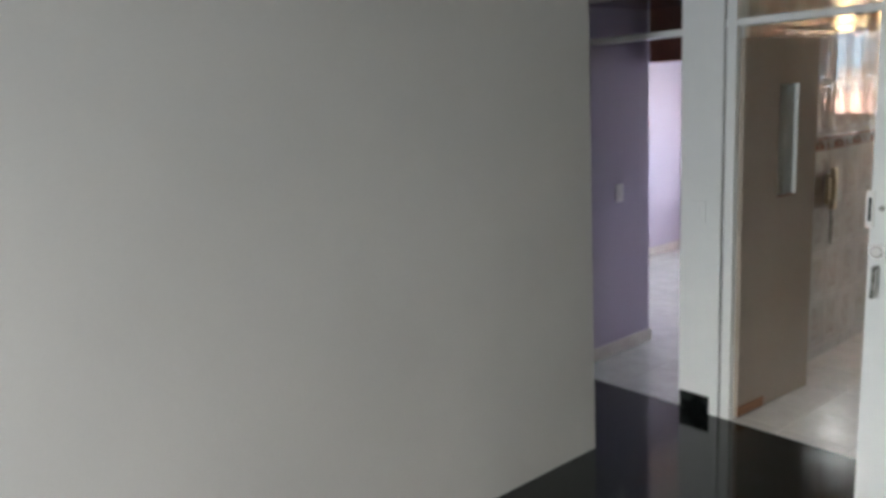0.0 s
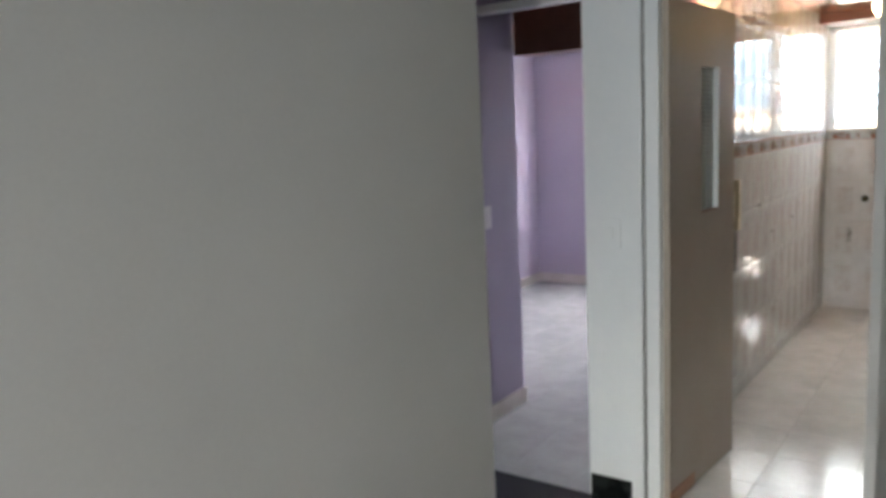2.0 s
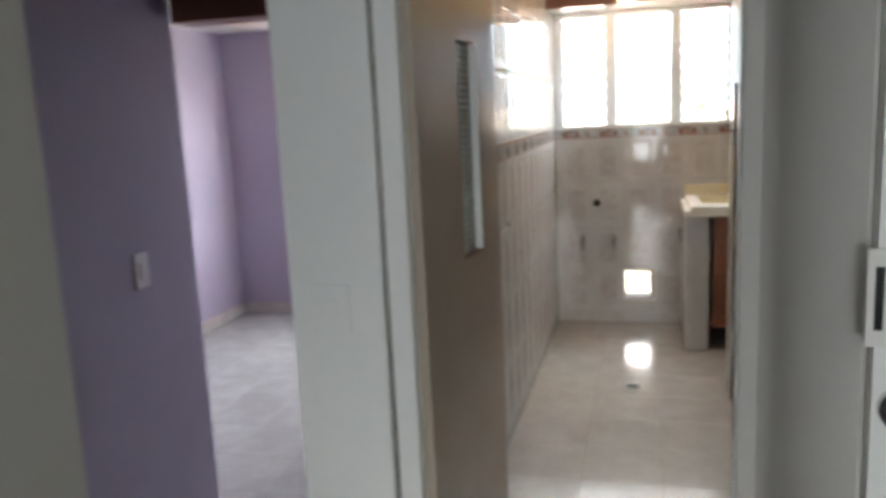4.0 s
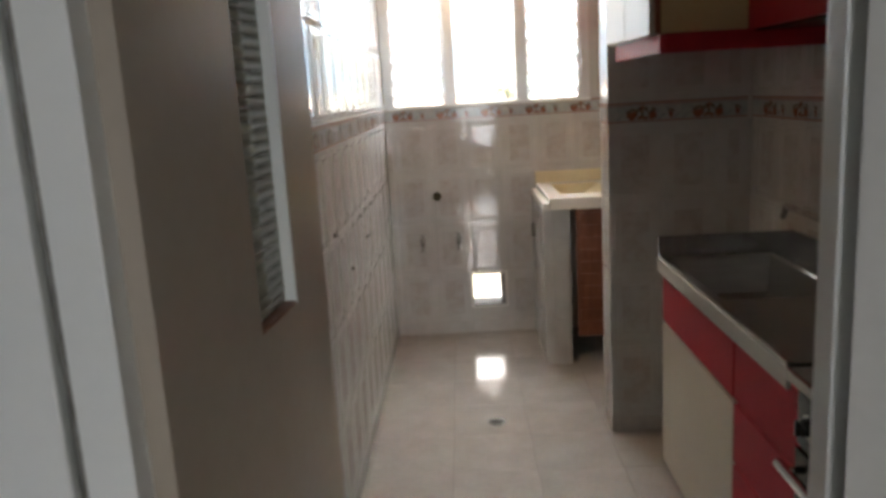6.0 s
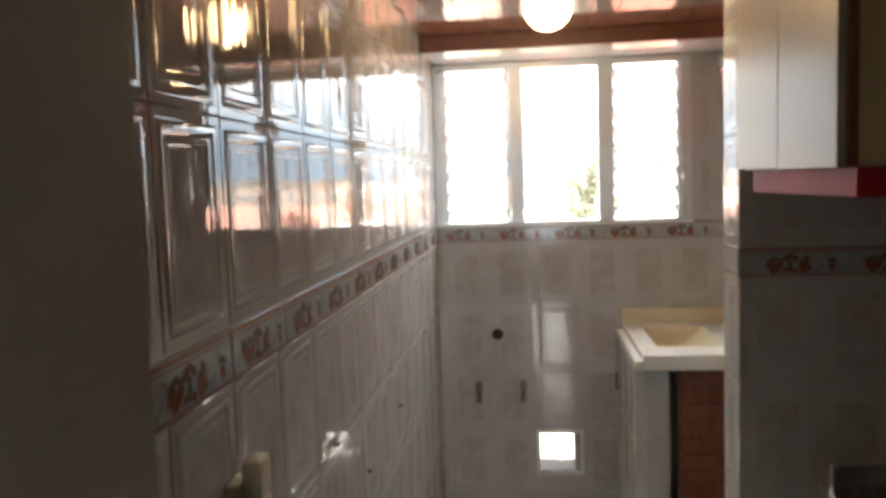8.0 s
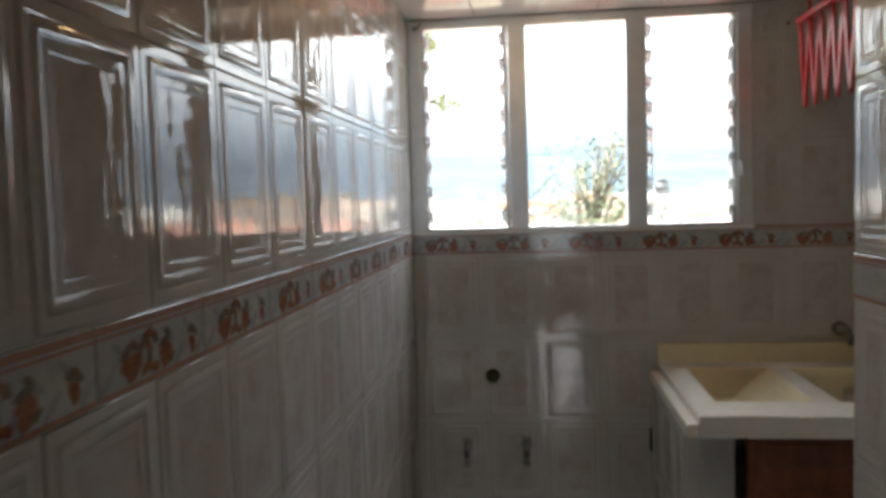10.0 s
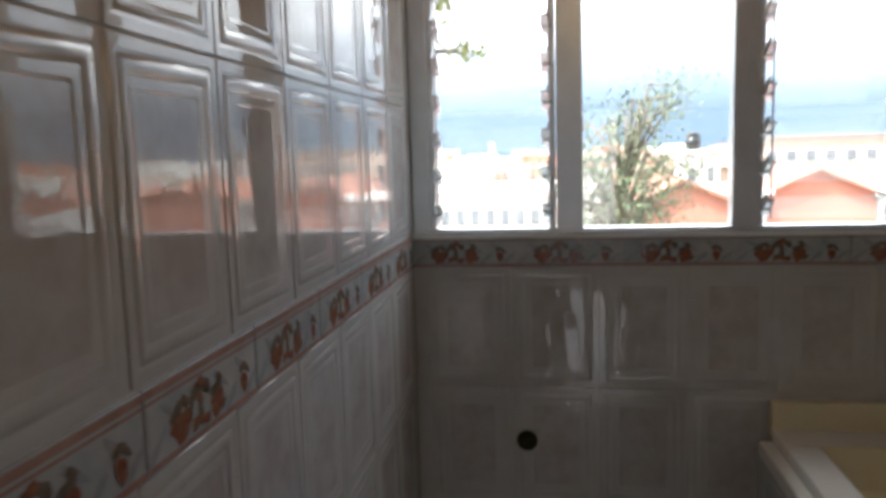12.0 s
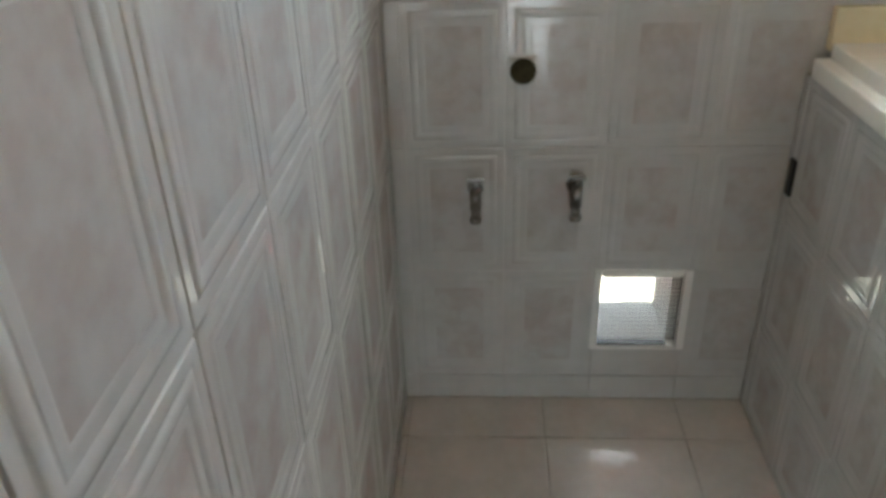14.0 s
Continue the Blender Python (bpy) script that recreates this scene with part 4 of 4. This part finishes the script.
house("brick_block", "ochre brick block further off", 19, 33, 75, 10, 2.2, M_OCHREWALL, M_GREYROOF, cols=8, rows=(0.0, -3.0), ww=0.9)
house("grey_house", "low white house with cement roof", 26, 34, 38, 10, -2.6, M_RENDER, M_GREYROOF, ridge=1.2, cols=4, rows=(-4.8,), ww=0.8)
house("terracotta_house", "distant terracotta house with dark windows", 33, 43, 52, 12, -1.9, M_ORANGE, M_ROOF, ridge=1.6, cols=4, rows=(-3.8,), ww=0.8)
house("grey_house", "low white house with cement roof", 46, 60, 60, 12, -2.4, M_RENDER, M_GREYROOF, ridge=1.6, cols=5, rows=(-4.8,), ww=0.9)
house("low_roof", "low cement roof close by below", 1.2, 6.5, 14, 7, -5.2, M_RENDER, M_GREYROOF, ridge=0.9, cols=0)
house("garden_shed", "low shed with red sheet roof beneath the window", -1.5, 3.6, 2.9, 1.9, -3.3, M_RENDER, M_REDROOF, cols=0)
for x, y, z, r, g in ((9.9, 57, 1.37, 0.55, 1.3),):
    wtk = thing("water_tank", "black plastic rooftop water tank", "water tank")
    bm = bmesh.new()
    cyl(bm, (x, y, z), (x, y, z + g * 0.75), r, seg=20)
    cyl(bm, (x, y, z + g * 0.75), (x, y, z + g), r, r * 0.4, seg=20)
    part("drum", bm, M_BLACK, wtk)
an = thing("antenna_mast", "lattice antenna mast on the skyline", "mast")
bm = bmesh.new()
for k in range(3):
    q = k * 2.094
    cyl(bm, (-10 + 0.45 * math.cos(q), 118 + 0.45 * math.sin(q), GZ), (-10 + 0.2 * math.cos(q), 118 + 0.2 * math.sin(q), 3.2), 0.07, seg=6)
for k in range(12):
    z = -4 + k * 0.6
    cyl(bm, (-10.3, 118, z), (-9.7, 118, z + 0.6), 0.05, seg=5)
    cyl(bm, (-9.7, 118, z), (-10.3, 118, z + 0.6), 0.05, seg=5)
part("lattice", bm, M_GREYROOF, an)
bm = bmesh.new()
for z in (1.2, 2.2):
    box(bm, -10.45, -9.55, 117.6, 117.8, z, z + 0.7)
part("panels", bm, M_RENDER, an)
# far scatter of small houses up to the hills
rng = random.Random(5)
bm = bmesh.new()
for k in range(420):
    q = radians(rng.uniform(-50, 62))
    d = rng.uniform(90, 600)
    x, y = d * math.sin(q), d * math.cos(q)
    w, hgt = rng.uniform(4, 9), rng.uniform(3, 6.5) * (0.7 + d / 500)
    box(bm, x - w, x + w, y - 4, y + 4, GZ, GZ + hgt, mat=rng.choice((0, 0, 1, 2, 3)))
town = new("far_town", mesh("far_town", bm, M_RENDER, M_OCHREWALL, M_ORANGE, M_GREYROOF))
tagged(town, "far scatter of white and terracotta town houses", "houses", kind="stuff")
# hills
bm = bmesh.new()
prev = None
for k in range(0, 161):
    q = radians(-80 + k)
    hgt = 125 + 25 * min(1.0, max(0.0, (k - 90) / 25)) + 38 * noise.noise((k * 0.045, 0, 0)) + 16 * noise.noise((k * 0.17, 3, 0)) + 4 * noise.noise((k * 0.7, 7, 0))
    ring = [bm.verts.new((d * math.sin(q), d * math.cos(q), z)) for d, z in ((1500, GZ - 2), (1900, GZ + hgt * 0.45), (2600, GZ + hgt), (3300, GZ + hgt * 0.3))]
    if prev:
        for a in range(3):
            bm.faces.new((prev[a], ring[a], ring[a + 1], prev[a + 1]))
    prev = ring
hills = structure("backdrop_hills", bm, M_HILL, "hills on the skyline, tinted blue for haze")


def tree(name, label, base, height, limbs, spread, leaf_mat, seed, leaf=0.12, count=26, lean=0.0, density=1.0, bole=0.62, low=0.5):
    r = random.Random(seed)
    t = thing(name, label, "tree", at=base)
    bm = bmesh.new()
    top = Vector((lean, 0, height * bole))
    cyl(bm, (0, 0, 0), tuple(top * 0.5), 0.20, 0.14, seg=10)
    cyl(bm, tuple(top * 0.5), tuple(top), 0.14, 0.08, seg=10)
    tips = []
    for k in range(limbs):
        a = r.uniform(0, 6.283)
        s0 = top * r.uniform(low, 1.0)
        out = spread * r.uniform(0.35, 1.0)
        e = Vector((s0.x + out * math.cos(a), s0.y + out * math.sin(a), min(height, s0.z + height * r.uniform(-0.02, 0.34) * (1.25 - out / spread))))
        m = (s0 + e) / 2 + Vector((0, 0, 0.12 * height * r.random()))
        cyl(bm, s0, m, 0.055, 0.035, seg=6)
        cyl(bm, m, e, 0.035, 0.012, seg=6)
        for j in range(4):
            f = m.lerp(e, r.uniform(0.2, 1.0))
            g = f + Vector((r.uniform(-1, 1), r.uniform(-1, 1), r.uniform(-0.3, 0.9))) * spread * 0.28
            cyl(bm, f, g, 0.014, 0.006, seg=5)
            tips += [g, (f + g) / 2]
        tips += [e]
    part("trunk", bm, M_BARK, t)
    verts, faces = [], []
    for p in tips:
        for j in range(int(count * density * r.uniform(0.3, 1.2))):
            c = p + Vector((r.gauss(0, 1), r.gauss(0, 1), r.gauss(0, 0.7))) * spread * 0.10
            u = Vector((r.gauss(0, 1), r.gauss(0, 1), r.gauss(0, 1))).normalized()
            v = u.orthogonal().normalized()
            u, v = u * leaf * r.uniform(0.6, 1.3), v * leaf * 0.42
            n = len(verts)
            verts += [tuple(c - u), tuple(c + v), tuple(c + u), tuple(c - v)]
            faces.append((n, n + 1, n + 2, n + 3))
    me = bpy.data.meshes.new("crown")
    me.from_pydata(verts, [], faces)
    me.materials.append(leaf_mat)
    c = new("crown", me)
    c.parent = t
    return t


tree("tree", "sparse dusty green tree with open crown", (2.05, 19, GZ), 12.9, 70, 2.45, M_LEAVES, 3, leaf=0.08, count=10)
tree("tree", "small yellow-green tree before the white block", (-0.6, 33, GZ), 5.0, 14, 1.6, M_BLOSSOM, 8, leaf=0.13, count=20)
tree("tree", "thin tree with yellow-green leaves close to the window", (-1.6, 8.0, GZ), 11.9, 34, 0.9, M_BLOSSOM, 12, leaf=0.06, count=16, bole=0.85, low=0.9)
tree("tree", "dusty tree before the white block", (-7.2, 36, GZ), 6.0, 14, 1.6, M_BLOSSOM, 9, leaf=0.13, count=20)

# ---- tiles: pieces of walls and floors ----
CACHE = {}


def tile_mesh(w, h):
    """One glazed tile in its own frame: x across, z up, front at y = 0 facing -y, with a moulded frame and a sunk marbled panel."""
    key = (round(w, 3), round(h, 3))
    if key in CACHE:
        return CACHE[key]
    bm = bmesh.new()
    s = min(1.0, w / 0.15, h / 0.2)
    rings = []
    for ins, y in ((0.0006, 0.0055), (0.0024, 0.0011), (0.0135 * s, 0.0011), (0.0162 * s, 0.0026), (0.0190 * s, 0.0005), (0.0250 * s, 0.0),
                   (0.0310 * s, 0.0005), (0.034 * s, 0.0026), (0.037 * s, 0.0011), (0.046 * s, 0.0011), (0.050 * s, 0.0027)):
        rings.append([bm.verts.new(p) for p in ((ins, y, ins), (w - ins, y, ins), (w - ins, y, h - ins), (ins, y, h - ins))])
    for k, (a, b) in enumerate(zip(rings, rings[1:])):
        for j in range(4):
            # the bands lie flat, the bead between the two grooves is round
            bm.faces.new((a[j], a[(j + 1) % 4], b[(j + 1) % 4], b[j])).smooth = k not in (1, 8)
    f = bm.faces.new(rings[-1])
    f.material_index = 1
    CACHE[key] = mesh("tile", bm, M_TILE, M_PANEL)
    return CACHE[key]


def plain_tile_mesh(w, h, d=0.008, mat=None):
    key = (round(w, 3), round(h, 3), mat.name)
    if key in CACHE:
        return CACHE[key]
    bm = bmesh.new()
    rings = []
    for ins, y in ((0.0006, d - 0.0005), (0.0012, 0.0010), (0.0022, 0.0)):
        rings.append([bm.verts.new(p) for p in ((ins, y, ins), (w - ins, y, ins), (w - ins, y, h - ins), (ins, y, h - ins))])
    for a, b in zip(rings, rings[1:]):
        for j in range(4):
            bm.faces.new((a[j], a[(j + 1) % 4], b[(j + 1) % 4], b[j]))
    bm.faces.new(rings[-1])
    CACHE[key] = mesh("tile", bm, mat)
    return CACHE[key]


def petal(bm, cx, cz, rx, rz, mat, y=-0.0012, seg=10, tilt=0.0):
    vs = []
    for k in range(seg):
        q = 2 * math.pi * k / seg
        u = 1.0 + 0.16 * math.sin(3 * q + 90 * cx) + 0.10 * math.sin(5 * q + 140 * cz)
        dx, dz = u * rx * math.cos(q), u * rz * math.sin(q)
        vs.append((cx + dx * math.cos(tilt) - dz * math.sin(tilt), cz + dx * math.sin(tilt) + dz * math.cos(tilt)))
    top = [bm.verts.new((x, y, z)) for x, z in vs]
    mid = bm.verts.new((cx, y - 0.0006, cz))
    for k in range(seg):
        f = bm.faces.new((top[k], top[(k + 1) % seg], mid))
        f.material_index = mat
        f.smooth = True


LW, LH = 0.2625, 0.085


def listello_mesh(w):
    key = ("listello", round(w, 3))
    if key in CACHE:
        return CACHE[key]
    bm = bmesh.new()
    rings = []
    for ins, y in ((0.0008, 0.0075), (0.0012, 0.0), (0.004, -0.0008)):
        rings.append([bm.verts.new(p) for p in ((ins, y, ins), (w - ins, y, ins), (w - ins, y, LH - ins), (ins, y, LH - ins))])
    for a, b in zip(rings, rings[1:]):
        for j in range(4):
            bm.faces.new((a[j], a[(j + 1) % 4], b[(j + 1) % 4], b[j]))
    bm.faces.new(rings[-1])
    for z0, z1 in ((0.002, 0.009), (0.067, 0.0705), (0.0735, 0.082)):
        q = [bm.verts.new(p) for p in ((0.001, -0.0012, z0), (w - 0.001, -0.0012, z0), (w - 0.001, -0.0012, z1), (0.001, -0.0012, z1))]
        f = bm.faces.new(q)
        f.material_index = 1
    if w > 0.2:
        m = w / LW
        # pale swirls, three fruits with leaves, then a single small fruit
        for q in range(9):
            petal(bm, (0.018 + 0.028 * q) * m, 0.022 + 0.028 * (q % 2), 0.022, 0.0055, 5, -0.0011, tilt=0.7 - 1.3 * (q % 2))
        for x, z, rx, rz, mt, lift, tilt in (
                (0.066, 0.027, 0.021, 0.016, 2, 2, 0.0), (0.060, 0.030, 0.011, 0.010, 3, 4, 0.3), (0.079, 0.033, 0.011, 0.012, 2, 6, 0.0), (0.072, 0.022, 0.007, 0.006, 3, 8, 0.0),
                (0.057, 0.046, 0.016, 0.0065, 4, 7, 0.5), (0.077, 0.050, 0.012, 0.006, 4, 7, -0.5), (0.088, 0.041, 0.010, 0.004, 4, 9, 0.9),
                (0.109, 0.032, 0.006, 0.022, 4, 2, 0.1), (0.099, 0.053, 0.016, 0.0075, 4, 4, 0.6), (0.119, 0.055, 0.016, 0.007, 4, 5, -0.6), (0.110, 0.060, 0.009, 0.006, 2, 7, 0.0),
                (0.098, 0.020, 0.012, 0.007, 3, 4, 0.3), (0.119, 0.018, 0.012, 0.006, 2, 5, -0.2), (0.107, 0.045, 0.007, 0.006, 3, 8, 0.0),
                (0.147, 0.025, 0.017, 0.014, 3, 2, 0.0), (0.153, 0.031, 0.011, 0.012, 2, 4, 0.2), (0.142, 0.022, 0.007, 0.007, 2, 6, 0.0),
                (0.143, 0.043, 0.013, 0.006, 4, 5, 0.4), (0.154, 0.050, 0.007, 0.010, 4, 6, 0.2), (0.163, 0.020, 0.009, 0.004, 4, 5, 0.7),
                (0.221, 0.027, 0.009, 0.013, 2, 2, 0.2), (0.224, 0.022, 0.005, 0.006, 3, 4, 0.0), (0.228, 0.043, 0.012, 0.005, 4, 4, -0.7), (0.216, 0.046, 0.008, 0.005, 4, 5, 0.7)):
            petal(bm, x * m, z, rx, rz, mt, -0.0011 - 0.0001 * lift, tilt=tilt)
    CACHE[key] = mesh("listello_tile", bm, M_LIST, M_TERRA, M_FRUIT, M_PEAR, M_LEAF, M_SWIRL)
    return CACHE[key]


def spans(a, b, phase, step):
    """Cuts a..b at phase + k * step."""
    cuts = [a] + [phase + k * step for k in range(-60, 61) if a + 0.012 < phase + k * step < b - 0.012] + [b]
    return list(zip(cuts, cuts[1:]))


def lay(parent, m, a, b, phase, zrows, listello=True, skip=None, lphase=0.0):
    """Tiles over a..b along the wall's own x axis; m carries that axis into the world."""
    for x0, x1 in spans(a, b, phase, TW):
        for z0, z1 in zrows:
            if skip and skip(x0, x1, z0, z1):
                continue
            o = new("tile", tile_mesh(x1 - x0, z1 - z0) if min(x1 - x0, z1 - z0) > 0.1 else plain_tile_mesh(x1 - x0, z1 - z0, mat=M_TILE))
            o.parent = parent
            o.matrix_basis = m @ pose(x0, 0, z0)
    if listello:
        for x0, x1 in spans(a, b, lphase, LW):
            if x1 - x0 > 0.02:
                o = new("listello_tile", listello_mesh(x1 - x0))
                o.parent = parent
                o.matrix_basis = m @ pose(x0, 0, ROWS[4])


LOW = [(0.0, ROWS[0])] + list(zip(ROWS, ROWS[1:]))
UP = [(1.402, 1.717), (1.717, 2.032), (2.032, 2.25)]
# left wall: its x axis runs towards -y
ML = pose(0, 0, 0, 0, 0, 90)
lay(wall_left, ML, -3.78, -0.001, -0.03, LOW + UP)
lay(wall_back, pose(0, 0, 0), 0.001, XR, 0.034, LOW, skip=lambda x0, x1, z0, z1: x0 < 0.5 < x1 and z0 < 0.2 < z1)
for z0, z1 in ((ROWS[0], VZ0 - 0.010),):
    o = new("tile", plain_tile_mesh(TW, z1 - z0, mat=M_TILE))
    o.parent = wall_back
    o.matrix_basis = pose(0.466, 0, z0)
lay(wall_back, pose(0, 0, 0), 1.216, XR, 0.034, [(1.402, 1.717), (1.717, 2.032), (2.032, 2.163)], listello=False)
# right wall: x axis towards -y seen from the room
MR = pose(XR, 0, 0, 0, 0, -90)
lay(wall_right, MR, 0.001, -YS1 - 0.002, 0.03, LOW + UP)
lay(wall_right, MR, -YS0 + 0.002, 3.79, 0.03, LOW + UP)
# partition: front, end and back
lay(wall_stub, pose(0, YS0, 0), XS0 + 0.002, XR, XS0, LOW + UP, lphase=XS0 + 0.03)
lay(wall_stub, pose(XS0, 0, 0, 0, 0, -90), -YS1 + 0.0, -YS0, 5.0, LOW + UP)
lay(wall_stub, pose(0, YS1, 0, 0, 0, 180), -XR, -XS0 - 0.002, -XS0, LOW + UP)
# basin support: left face and front
lay(support, pose(0.850, 0, 0, 0, 0, -90), 0.002, 0.63, 0.03, [(0.0, 0.252), (0.252, 0.562), (0.562, 0.852)], listello=False)
lay(support, pose(0, -0.638, 0), 0.85, 0.99, 5.0, [(0.0, 0.252), (0.252, 0.562), (0.562, 0.852)], listello=False)
# soffit of the beam
beam = bpy.data.objects["beam_soffit"]
for x0, x1 in spans(0.001, XR, 0.034, TW):
    for y0, y1 in ((-0.345, -0.19), (-0.19, -0.002)):
        o = new("tile", plain_tile_mesh(x1 - x0, y1 - y0, mat=M_TILE))
        o.parent = beam
        o.matrix_basis = Matrix.Translation((x0, y1, WTOP + 0.004)) @ Matrix.Rotation(radians(90), 4, "X")


def floor_tiles(parent, x0, x1, y0, y1, px, py, step, mat):
    for a, b in spans(x0, x1, px, step):
        for c, d in spans(y0, y1, py, step):
            o = new("tile", plain_tile_mesh(b - a, d - c, d=0.004, mat=mat))
            o.parent = parent
            o.matrix_basis = Matrix.Translation((a, c, 0)) @ Matrix.Rotation(radians(-90), 4, "X")


floor_tiles(floor_kitchen, 0.001, XR, YD + 0.008, -0.001, 0.35, -2.49, 0.335, M_FLOOR)
floor_tiles(floor_hall, -2.6, -0.136, YD + 0.008, 0.078, -0.30, -2.49, 0.335, M_FLOOR_HALL)
